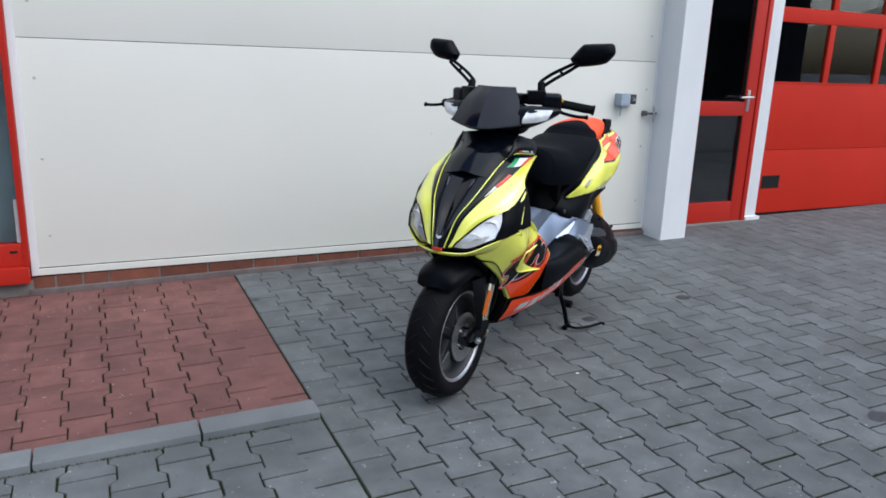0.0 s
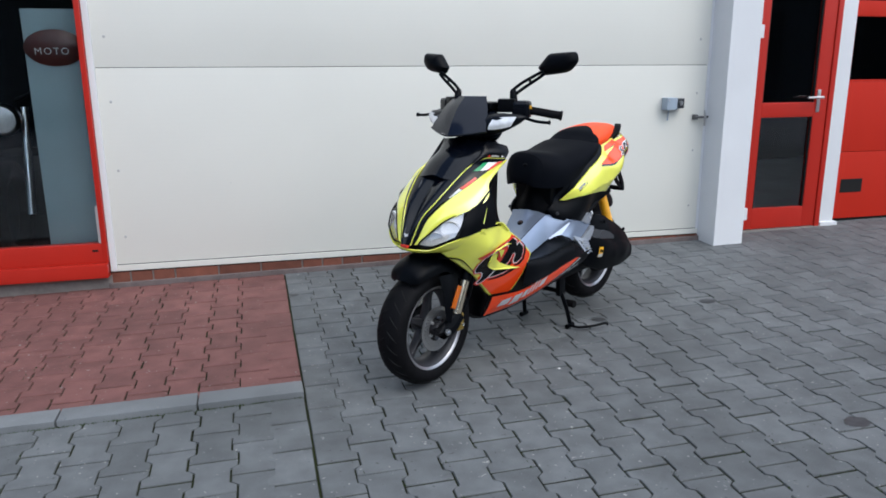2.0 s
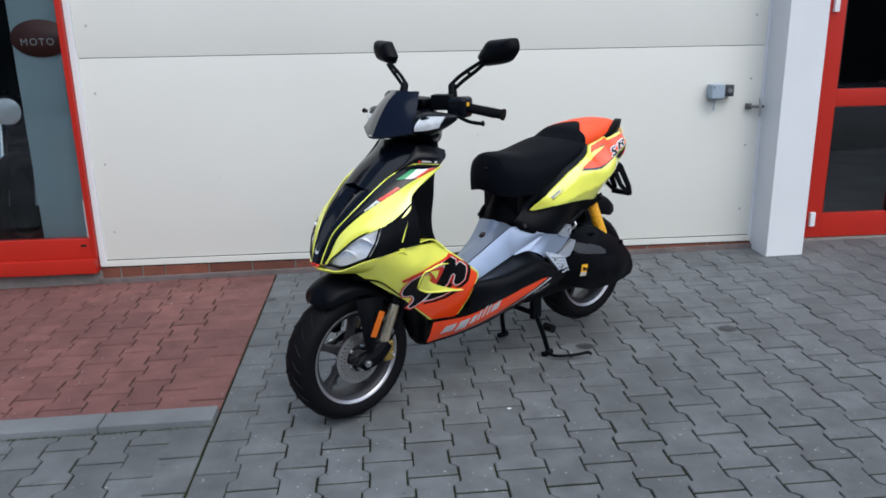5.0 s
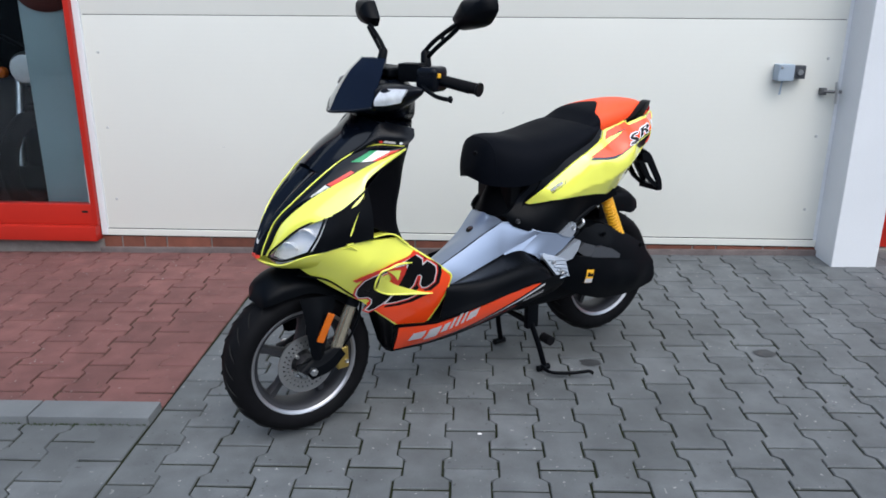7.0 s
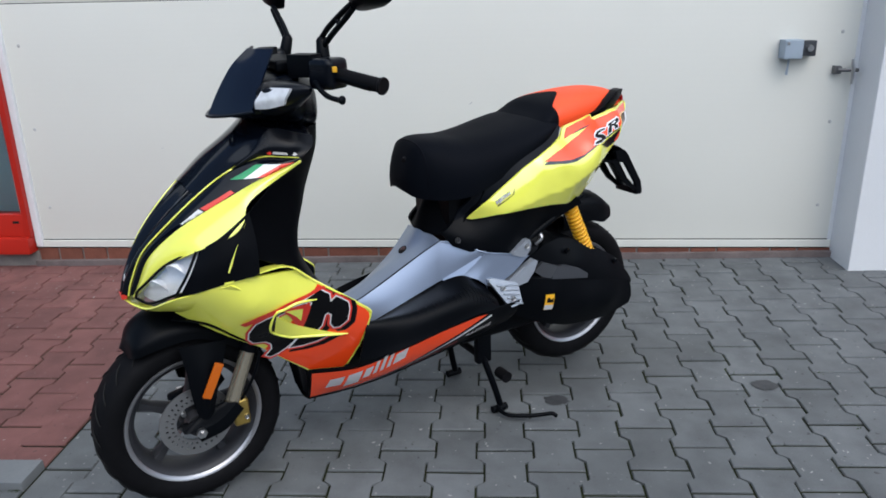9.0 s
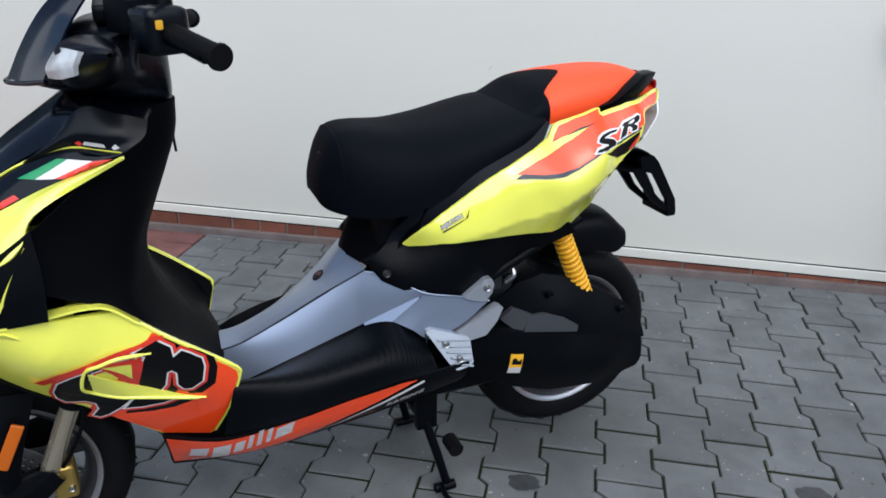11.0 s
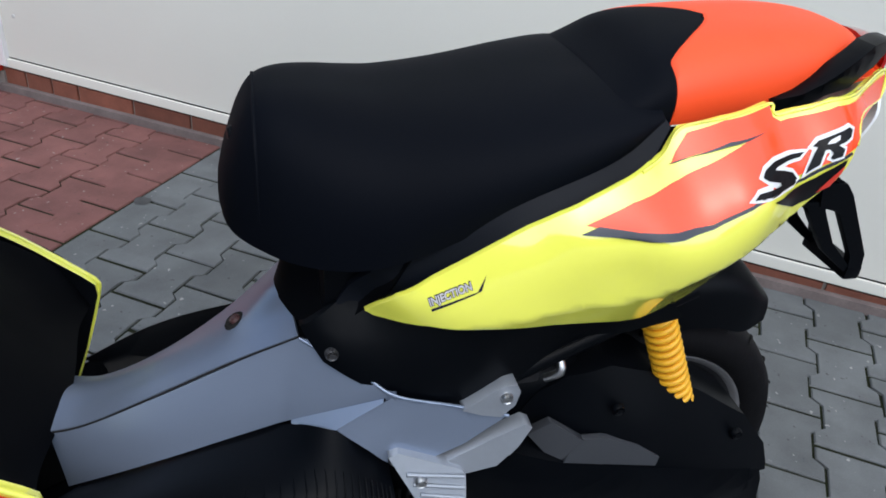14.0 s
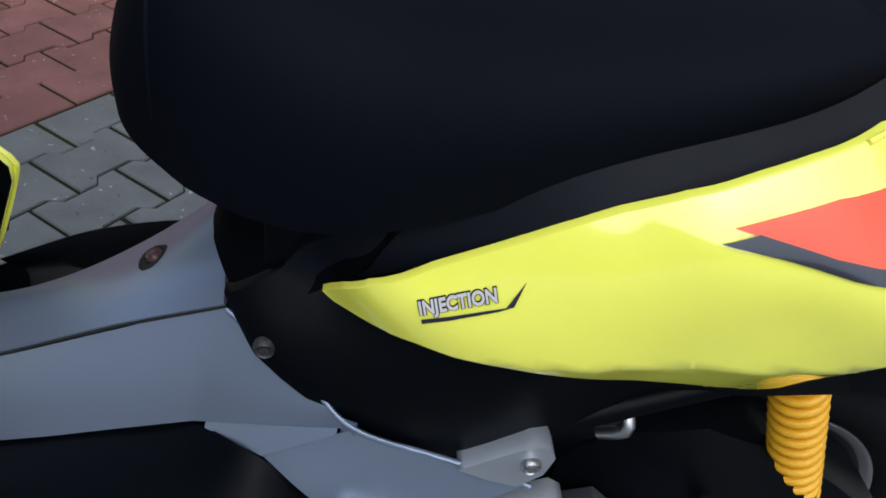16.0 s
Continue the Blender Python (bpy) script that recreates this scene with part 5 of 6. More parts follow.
for s in (-1, 1):
    g0, g1 = (Vector((0.452, -0.215, 1.087)), Vector((0.508, -0.335, 1.066))) if s < 0 else (Vector((0.468, 0.215, 1.075)), Vector((0.534, 0.33, 1.046)))
    n = 26
    part("grip", tube([g0.lerp(g1, i / n) for i in range(n + 1)], [0.0155 + (0.001 if i % 2 else 0) + (0.0035 if i in (0, n - 1, n) else 0) for i in range(n + 1)], 18), RUBBER, bar, "ribbed black rubber grip", smooth=30)
    sw = part("switch_box", box(-0.034, 0.034, -0.036, 0.036, -0.036, 0.034, 0.022, 5), COWL, bar, smooth=60)
    sw.matrix_local = pose(0.44, s * 0.19, 1.09, 0, 0, -s * 25)
    if s < 0:
        part("switch_button", box(0.433, 0.444, -0.236, -0.223, 1.094, 1.107, 0.003), SPRING, bar, "yellow switch button")
    part("brake_lever", tube(curve([(0.415, s * 0.17, 1.075), (0.402, s * 0.215, 1.066), (0.396, s * 0.28, 1.052), (0.4, s * 0.33, 1.048), (0.404, s * 0.35, 1.049)], 20), [0.008] * 5 + [0.006] * 12 + [0.008, 0.01, 0.006], 10), BLACK, bar, smooth=60)
    res = part("fluid_reservoir", box(-0.034, 0.034, -0.024, 0.024, -0.026, 0.026, 0.006, 2), BLACK, bar, smooth=40)
    res.matrix_local = pose(0.405, s * 0.14, 1.106, 0, 0, s * 58)
    # mirror on its forked stalk
    m0, m1, m2 = (Vector((0.45, -0.145, 1.08)), Vector((0.453, -0.137, 1.158)), Vector((0.478, -0.268, 1.234))) if s < 0 else (Vector((0.462, 0.178, 1.08)), Vector((0.48, 0.174, 1.15)), Vector((0.484, 0.282, 1.226)))
    stalk = part("mirror", tube([m0, m0.lerp(m1, 0.5), m1, m1 + Vector((0, 0, 0.008))], [0.017, 0.016, 0.014, 0.009], 14), BLACK, scooter, "black rear-view mirror on a forked stalk", smooth=60)
    for o, f in ((-1, 0.0), (1, 0.02)):
        d = Vector((0, s * 0.006, -0.009)) * o
        part("stalk_rod", tube(curve([m1 + d - Vector((0, 0, 0.006)), m1.lerp(m2, 0.3) + d, m1.lerp(m2, 0.75) + d * 0.8, m2 + d * 0.5], 10), 0.0066, 10), BLACK, stalk, smooth=60)
    part("stalk_web", tube([m1.lerp(m2, 0.55) - Vector((0, s * 0.006, -0.009)), m1.lerp(m2, 0.55) + Vector((0, s * 0.006, -0.009))], 0.006, 8), BLACK, stalk, smooth=60)
    out = [(0.222, 1.246), (0.228, 1.256), (0.262, 1.296), (0.274, 1.306), (0.288, 1.309), (0.37, 1.314), (0.386, 1.312), (0.394, 1.303), (0.398, 1.282), (0.394, 1.268), (0.372, 1.242), (0.358, 1.234), (0.33, 1.226), (0.268, 1.218), (0.252, 1.218), (0.24, 1.224)]
    cy, cz = 0.315, 1.265
    out = [(cy + (y - cy) * (0.93 if s < 0 else 0.8), cz + (z - cz) * 0.9) for y, z in out]
    rws = []
    for dx, k in ((0.012, 0.0), (0.012, 0.9), (0.010, 1.0), (-0.004, 1.0), (-0.022, 0.86), (-0.034, 0.5), (-0.038, 0.0)):
        rws.append([(0.506 + dx - 0.08 * (0.315 - (cy + (y - cy) * k)), s * (cy + (y - cy) * k) + (0.012 if s > 0 else 0), cz + (z - cz) * k) for y, z in out + out[:1]])
    part("mirror_shell", loft(rws, 50, 16), BLACK, stalk, smooth=45)
    part("mirror_glass", loft([[(0.5195 - 0.08 * (0.315 - y), s * (cy + (y - cy) * 0.86) + (0.012 if s > 0 else 0), cz + (z - cz) * 0.86) for y, z in out + out[:1]], [(0.5195, s * cy + (0.012 if s > 0 else 0), cz)] * 10], 40, 5), MIRROR, stalk)
part("dash", box(0.35, 0.43, -0.1, 0.1, 1.09, 1.118, 0.01, 3), BLACK, scooter, smooth=45)
key_rows = [[(0.4505 + (0.91 - z) * 0.05, 0.053 - w, z), (0.4505 + (0.91 - z) * 0.05, 0.053 + w, z)] for z, w in ((0.921, 0.006), (0.914, 0.014), (0.9, 0.0185), (0.885, 0.016), (0.875, 0.008), (0.868, 0.0045), (0.835, 0.0035))]
key = part("ignition_key", loft(key_rows, 6, 30, 0.005), BLACK, scooter, "black ignition key hanging from the column")
part("red_mark", box(0.449, 0.455, 0.035, 0.062, 1.002, 1.012, 0.002), RED_PRINT, scooter, "small red mark")

# silver tunnel between the legs
T1 = [(0.468, 0.072, 0.455), (0.52, 0.075, 0.466), (0.60, 0.076, 0.501), (0.69, 0.08, 0.546), (0.774, 0.09, 0.588)]
T0 = [(0.462, 0.0, 0.456), (0.52, 0.0, 0.461), (0.60, 0.0, 0.494), (0.69, 0.0, 0.541), (0.752, 0.0, 0.604)]
TH = [(0.464, 0.04, 0.457), (0.52, 0.042, 0.466), (0.60, 0.042, 0.501), (0.69, 0.042, 0.546), (0.768, 0.05, 0.598)]
TR = [(0.468, 0.05, 0.435), (0.52, 0.05, 0.43), (0.60, 0.052, 0.464), (0.69, 0.058, 0.526), (0.774, 0.09, 0.588)]
tun = part("tunnel", loft([[(x, -y, z) for x, y, z in T1], [(x, -y, z) for x, y, z in TH], T0, TR], 30, 24, 0.004), SILVER, scooter, "silver metallic centre tunnel", smooth=60)
part("tunnel_groove", tube([(x, -y, z + 0.001) for x, y, z in curve(T1, 30)], 0.0016, 6), DARKGAP, tun)
for r, dz, mtl in ((0.0155, 0.002, DARKGAP), (0.008, 0.0045, PLUG)):
    o = bolt(tun, 0, 0, 0, r, mtl, 0.003)
    o.matrix_local = Matrix.Translation((0.698, -0.006, 0.5525 + dz)) @ Vector((0, -1, 0)).rotation_difference(Vector((-0.5, 0, 0.86))).to_matrix().to_4x4()
TA = [(.476, .073, .457), (.53, .076, .471), (.60, .077, .5), (.687, .081, .543), (.774, .091, .587), (.84, .14, .568), (.878, .168, .553), (.95, .178, .537), (1.014, .184, .518)]
TC = [(.487, .088, .378), (.55, .1, .405), (.62, .108, .432), (.68, .111, .453), (.748, .114, .476)]
APEX, KNEE = (.878, .168, .553), (.8105, .157, .4962)
TE = [KNEE, (.845, .178, .48), (.876, .184, .457), (.92, .187, .463), (.962, .187, .481)]
for s in (-1, 1):
    low = 0.1 if s > 0 else 0

    def sided(row):
        return [Vector((x, s * y, z - low * max(0, min(1, (0.78 - x) / 0.1)))) for x, y, z in row]

    # a long upper facet, a bright wedge that turns upwards, and an upright end
    upper = curve(sided(TA), 81)[:60]
    reach_out = curve(sided(TC), 40)
    tip = sided([APEX])[0]
    lower = reach_out + [reach_out[-1].lerp(tip, (i + 1) / 20) for i in range(20)]
    upper[-1] = lower[-1] = tip
    faces = bmesh.new()
    for rows in ([[p.lerp(q, f) + Vector((0, 0, 0.006 * math.sin(math.pi * f))) for p, q in zip(upper, lower)] for f in (i / 8 for i in range(9))],
                 [[reach_out[-1].lerp(tip, i / 10).lerp(reach_out[-1].lerp(sided([KNEE])[0], min(1, i / 5)) if i <= 5 else sided([KNEE])[0].lerp(tip, (i - 5) / 5), f) for i in range(11)] for f in (0, 0.5, 1)],
                 [[p.lerp(q, f) for p, q in zip(curve(sided(TA), 81)[60:], curve(sided(TE), 21))] for f in (i / 5 for i in range(6))]):
        g = [[faces.verts.new(v) for v in r] for r in rows]
        new_faces = []
        for r0, r1 in zip(g, g[1:]):
            for i in range(len(r0) - 1):
                if len({tuple(v.co) for v in (r0[i], r0[i + 1], r1[i + 1], r1[i])}) == 4:
                    new_faces.append(faces.faces.new((r0[i], r0[i + 1], r1[i + 1], r1[i])))
        bmesh.ops.recalc_face_normals(faces, faces=new_faces)
        bmesh.ops.solidify(faces, geom=new_faces, thickness=0.0015)
    sil = part("tunnel_side", faces, SILVER, scooter, "silver side of the tunnel with a crease", smooth=35)
    # thin silver tube added to draw the bright highlight along the upper edge
    part("edge_highlight", tube([p + Vector((0, s * 0.001, 0)) for p in curve(sided(TA[4:]), 40)], 0.0022, 6), SILVER, sil, smooth=60)
    bolt(sil, 0.878, s * 0.186, 0.466, 0.009)
    ear = part("bracket", sheet([(0.955, 0.535), (0.985, 0.556), (1.004, 0.568), (1.018, 0.568), (1.024, 0.556), (1.02, 0.535), (1.004, 0.518), (0.98, 0.524)], lambda x, z: 0.188, s, 0.02, cell=0.02, roll=0.002), SILVER_DULL, scooter, "silver cast footrest bracket", smooth=40)
    bolt(ear, 1.006, s * 0.19, 0.552, 0.008)
    part("footrest_arm", sheet([(0.925, 0.452), (0.945, 0.462), (1.0, 0.488), (1.035, 0.503), (1.046, 0.497), (1.032, 0.47), (1.005, 0.442), (0.96, 0.437)], lambda x, z: 0.196 + 0.1 * (0.47 - z), s, 0.022, cell=0.02, roll=0.004), SILVER_DULL, scooter, smooth=40)
    peg = part("passenger_footrest", sheet([(0.868, 0.478), (0.88, 0.482), (0.955, 0.455), (0.962, 0.448), (0.962, 0.405), (0.955, 0.398), (0.925, 0.395), (0.915, 0.40)], lambda x, z: 0.196 + 0.45 * (0.48 - z), s, 0.018, cell=0.02, roll=0.004), SILVER_DULL, scooter, "ribbed silver passenger footrest", smooth=40)
    for k in range(5):
        z = 0.462 - 0.0125 * k
        part("rib", tube([(0.888 + 0.008 * k, s * (0.199 + 0.45 * (0.48 - z)), z), (0.958, s * (0.199 + 0.45 * (0.48 - z + 0.008)), z - 0.012)], 0.0026, 8), SILVER_DULL, peg, smooth=60)
    bolt(peg, 0.905, s * 0.213, 0.452, 0.008), bolt(peg, 0.93, s * 0.228, 0.42, 0.008)

# floorboards with ribbed mats, skirts and belly
FI = [(0.497, 0.085, 0.374), (0.62, 0.105, 0.428), (0.733, 0.108, 0.466), (0.80, 0.155, 0.498), (0.845, 0.17, 0.472), (0.872, 0.178, 0.45)]
FM = [(0.487, 0.19, 0.45), (0.61, 0.215, 0.448), (0.73, 0.226, 0.462), (0.80, 0.228, 0.462), (0.845, 0.226, 0.447), (0.875, 0.222, 0.43)]
FU = [(0.455, 0.196, 0.345), (0.56, 0.236, 0.372), (0.69, 0.245, 0.398), (0.79, 0.246, 0.412), (0.85, 0.243, 0.412), (0.88, 0.236, 0.406)]
SU = [(0.345, 0.113, 0.318), (0.45, 0.192, 0.335), (0.56, 0.235, 0.372), (0.69, 0.244, 0.398), (0.83, 0.243, 0.412), (0.95, 0.232, 0.41)]
SM = [(0.352, 0.085, 0.258), (0.45, 0.155, 0.27), (0.56, 0.195, 0.298), (0.69, 0.212, 0.33), (0.83, 0.22, 0.356), (0.95, 0.212, 0.368)]
SD = [(0.357, 0.05, 0.2), (0.45, 0.085, 0.213), (0.56, 0.115, 0.233), (0.69, 0.14, 0.265), (0.83, 0.165, 0.302), (0.95, 0.17, 0.325)]
for s in (-1, 1):
    fl = part("floorboard", loft([[(x, s * y, z - (0.13 if s > 0 and r is not FU else 0)) for x, y, z in r] for r in (FI, FM, FU)], 40, 16, 0.004), BLACK, scooter, "black ribbed floorboard", smooth=60)
    for k in range(26):
        a, b, c = (curve([(x, s * y, z - (0.13 if s > 0 and r is not FU else 0)) for x, y, z in r], 27)[k] for r in (FI, FM, FU))
        part("mat_rib", tube(curve([a.lerp(b, 0.6) + Vector((0, s * 0.001, 0.002)), b + Vector((0, s * 0.001, 0.0022)), b.lerp(c, 0.45) + Vector((0, s * 0.004, 0.0005))], 7), 0.0009, 6), BLACK, fl, smooth=60)
    sk = part("side_skirt", loft([[(x, s * y, z) for x, y, z in r] for r in (SU, SM, SD)], 50, 16, 0.004), BLACK, scooter, "black side skirt with an orange stripe", smooth=60)
    if s < 0:
        skirt_l = sk
skirt = skin_of(skirt_l)
skirts = [o for o in scooter.children if o.name.startswith("side_skirt")]
for sk, s in zip(skirts[:1], (-1,)):
    for name, mtl, lift, poly in (("stripe_orange", ORANGE, 0.0018, [(0.352, 0.308), (0.45, 0.328), (0.56, 0.366), (0.69, 0.392), (0.80, 0.405), (0.832, 0.402), (0.76, 0.37), (0.66, 0.328), (0.56, 0.28), (0.46, 0.232), (0.36, 0.206)]),
                                  ("stripe_white", WHITEP, 0.0018, [(0.60, 0.288), (0.70, 0.334), (0.80, 0.378), (0.846, 0.397), (0.85, 0.391), (0.80, 0.370), (0.70, 0.326), (0.60, 0.282)]),
                                  ("stripe_red", RED_PRINT, 0.0018, [(0.60, 0.268), (0.68, 0.3), (0.75, 0.331), (0.752, 0.324), (0.68, 0.29), (0.60, 0.258)])):
        part(name, sheet(poly, skirt, s, 0, lift, 0.02), mtl, sk, smooth=50)
    # maker's mark as plain pale bars
    for along, wide, drop, rise in ((0.0, 0.036, 0, 0.036), (0.042, 0.036, 0.012, 0.036), (0.084, 0.02, 0, 0.036), (0.11, 0.01, 0, 0.046), (0.128, 0.01, 0, 0.052), (0.146, 0.01, 0, 0.046), (0.163, 0.036, 0, 0.036)):
        x0, z0 = 0.388 + along * 0.96, 0.249 + along * 0.44
        part("mark_bar", sheet([(x0, z0 - drop), (x0 + wide * 0.9, z0 + wide * 0.42 - drop), (x0 + wide * 0.9 + 0.006, z0 + wide * 0.42 + rise), (x0 + 0.006, z0 + rise)], skirt, s, 0, 0.0028, 0.02), PALE_PRINT, sk)
part("belly", loft([[(x, -y, z) for x, y, z in SD], [(x, 0, z - 0.012) for x, y, z in SD], SD], 30, 10, 0.003), BLACK, scooter, smooth=60)
part("engine_block", box(0.82, 1.22, -0.12, 0.1, 0.25, 0.52, 0.04, 3), BLACK, scooter, "black engine block", smooth=50)

# under-seat covers, seat and tail
REAR_SKIN = Swell([(0.844, 0.652, 0.13), (0.903, 0.695, 0.186), (0.872, 0.69, 0.168), (0.905, 0.722, 0.176), (0.944, 0.75, 0.182), (1.06, 0.82, 0.193), (1.114, 0.838, 0.184), (0.93, 0.655, 0.192), (1, 0.75, 0.207), (1, 0.66, 0.214), (1.158, 0.653, 0.222), (1.1, 0.75, 0.226), (1.043, 0.789, 0.212), (1.131, 0.788, 0.232), (1.215, 0.826, 0.222), (1.24, 0.826, 0.222), (1.15, 0.842, 0.17), (1.172, 0.87, 0.148), (1.275, 0.892, 0.135), (1.25, 0.873, 0.166), (1.347, 0.882, 0.172), (1.334, 0.859, 0.189), (1.36, 0.861, 0.183), (1.266, 0.739, 0.207), (1.2, 0.7, 0.22), (1.477, 0.904, 0.064), (1.4, 0.895, 0.125), (1.36, 0.79, 0.172), (1.05, 0.7, 0.219), (1, 0.788, 0.189), (1.28, 0.8, 0.205), (1.32, 0.81, 0.192)])


def REAR(x, z):
    """Half width of the tail panel, with a crease below which it turns under."""
    line = float(np.interp(x, [0.85, 0.957, 1.041, 1.1, 1.15, 1.185, 1.223, 1.25, 1.31, 1.37], [0.63, 0.674, 0.699, 0.708, 0.722, 0.74, 0.756, 0.77, 0.792, 0.81]))
    return REAR_SKIN(x, z) - 0.5 * max(0.0, line - z)


REAR_OUT = [(0.845, 0.65), (0.858, 0.673), (0.873, 0.694), (0.908, 0.721), (0.944, 0.746), (0.972, 0.766), (0.999, 0.784), (1.028, 0.802), (1.062, 0.818), (1.087, 0.829), (1.114, 0.839), (1.146, 0.849), (1.167, 0.87), (1.212, 0.882), (1.272, 0.892), (1.274, 0.886), (1.28, 0.884), (1.309, 0.892), (1.341, 0.901), (1.406, 0.902), (1.48, 0.904), (1.458, 0.88), (1.381, 0.883), (1.362, 0.862), (1.356, 0.843), (1.347, 0.823), (1.297, 0.785), (1.264, 0.716), (1.26, 0.689), (1.217, 0.656), (1.159, 0.652), (1.093, 0.663), (0.998, 0.668), (0.907, 0.663), (0.853, 0.648)]
ORANGE_R = [(1.049, 0.797), (1.098, 0.818), (1.154, 0.832), (1.184, 0.846), (1.207, 0.858), (1.228, 0.867), (1.206, 0.862), (1.178, 0.853), (1.149, 0.842), (1.157, 0.852), (1.172, 0.868), (1.211, 0.881), (1.271, 0.891), (1.271, 0.883), (1.278, 0.88), (1.309, 0.888), (1.341, 0.897), (1.406, 0.899), (1.474, 0.901), (1.455, 0.881), (1.378, 0.88), (1.357, 0.862), (1.306, 0.842), (1.256, 0.831), (1.206, 0.814), (1.179, 0.801), (1.141, 0.794), (1.101, 0.793), (1.062, 0.796)]
BLACK_R = [(1.044, 0.789), (1.062, 0.797), (1.101, 0.794), (1.141, 0.795), (1.179, 0.801), (1.206, 0.815), (1.23, 0.827), (1.293, 0.835), (1.349, 0.859), (1.352, 0.856), (1.295, 0.832), (1.231, 0.824), (1.207, 0.812), (1.179, 0.797), (1.147, 0.788), (1.112, 0.786), (1.079, 0.788)]
TAIL_S = [(1.294, 0.858), (1.288, 0.854), (1.272, 0.852), (1.255, 0.849), (1.251, 0.847), (1.264, 0.845), (1.276, 0.842), (1.282, 0.836), (1.276, 0.831), (1.258, 0.829), (1.23, 0.827), (1.22, 0.826), (1.226, 0.831), (1.243, 0.833), (1.257, 0.834), (1.256, 0.837), (1.24, 0.84), (1.234, 0.843), (1.239, 0.848), (1.253, 0.853), (1.276, 0.856)]
TAIL_R = [(1.294, 0.839), (1.305, 0.856), (1.31, 0.863), (1.305, 0.863), (1.311, 0.868), (1.329, 0.875), (1.347, 0.881), (1.351, 0.879), (1.347, 0.873), (1.339, 0.869), (1.331, 0.866), (1.338, 0.863), (1.336, 0.856), (1.326, 0.853), (1.323, 0.854), (1.326, 0.859), (1.322, 0.862), (1.317, 0.861), (1.311, 0.847)]
R_EYE = [(1.319, 0.866), (1.323, 0.87), (1.334, 0.875), (1.333, 0.871), (1.327, 0.868)]
for s in (-1, 1):
    tail = part("tail_panel", sheet(REAR_OUT, REAR, s, 0.007, cell=0.01, roll=0.002), YELLOW, scooter, "fluorescent yellow tail panel with orange field", smooth=50)
    part("orange_field", sheet(ORANGE_R, REAR, s, 0, 0.0013, 0.014), ORANGE, tail, smooth=50)
    part("black_swoosh", sheet(BLACK_R, REAR, s, 0, 0.0018, 0.014), GREYBAND, tail, smooth=50)
    part("dark_wedge", sheet([(1.144, 0.842), (1.171, 0.85), (1.21, 0.866), (1.256, 0.874), (1.231, 0.868), (1.206, 0.862), (1.178, 0.853), (1.155, 0.844)], REAR, s, 0, 0.0022, 0.014), GREYBAND, tail, smooth=50)
    part("dark_patch", sheet([(1.246, 0.821), (1.286, 0.804), (1.312, 0.808), (1.335, 0.82), (1.343, 0.837), (1.346, 0.852), (1.308, 0.833), (1.262, 0.821)], REAR, s, 0, 0.0018, 0.014), INK, tail, smooth=50)
    part("red_patch", sheet([(1.317, 0.815), (1.327, 0.828), (1.343, 0.845), (1.343, 0.837), (1.335, 0.82)], REAR, s, 0, 0.0025, 0.014), RED_PRINT, tail, smooth=50)
    part("edge_line", tube([(x, s * (REAR(x, z) - 0.001), z) for x, _, z in curve([(a, 0, b) for a, b in REAR_OUT[10:24]], 60)], 0.002, 6), YELLOW, tail, smooth=60)
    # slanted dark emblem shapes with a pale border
    for grow, lift, mtl in ((0.0032, 0.0022, WHITEP), (0.0002, 0.003, INK)):
        for poly in (TAIL_S, TAIL_R):
            part("print", sheet(grown(poly, grow), REAR, s, 0, lift, 0.02), mtl, tail)
    part("print", sheet(R_EYE, REAR, s, 0, 0.0036, 0.02), WHITEP, tail)
    TRIM_OUT = [(0.812, 0.64), (0.83, 0.672), (0.85, 0.70), (0.865, 0.735), (0.895, 0.768), (0.983, 0.825), (1.095, 0.866), (1.125, 0.878), (1.15, 0.88), (1.156, 0.872), (1.136, 0.849), (1.098, 0.816), (1.054, 0.793), (1.004, 0.769), (0.951, 0.742), (0.905, 0.71), (0.878, 0.68), (0.858, 0.652), (0.82, 0.622), (0.8, 0.618)]
    trim = Swell([(.756, .66, .085), (.778, .606, .108), (.80, .625, .115), (.842, .657, .116), (.80, .735, .12), (.878, .694, .15), (.922, .729, .17), (.878, .778, .142), (1.004, .767, .195), (.983, .825, .155), (1.09, .817, .183), (1.095, .866, .142), (1.136, .849, .168), (1.17, .888, .14)])
    part("seat_surround", sheet(TRIM_OUT, trim, s, 0.01, -0.004, cell=0.01, roll=0.002), SURROUND, scooter, "black plastic surround below the seat", smooth=50)
    LOWC = Swell([(.774, .587, .1), (.796, .601, .126), (.844, .652, .112), (.878, .552, .162), (1.0, .655, .178), (1.13, .652, .172), (1.0, .57, .17), (1.1, .6, .15), (.9, .62, .162)])
    low = part("side_cover", sheet([(0.774, 0.612), (0.80, 0.634), (0.843, 0.67), (0.9, 0.68), (1.0, 0.668), (1.1, 0.665), (1.2, 0.665), (1.22, 0.64), (1.14, 0.6), (1.07, 0.575), (1.02, 0.545), (0.967, 0.52), (0.875, 0.54), (0.799, 0.575)], LOWC, s, 0.01, cell=0.02, roll=0.002), BLACK, scooter, "black side cover", smooth=50)
    bolt(low, 0.808, s * 0.134, 0.594, 0.0085, DARK_ALLOY)
    part("frame_tube", tube([(1.01, s * 0.15, 0.545), (1.25, s * 0.14, 0.655)], 0.012, 12), BLACK, scooter, smooth=60)

part("battery_box", box(0.8, 1.15, -0.1, 0.1, 0.56, 0.74, 0.02, 2), BLACK, scooter, "black inner box below the seat", smooth=45)
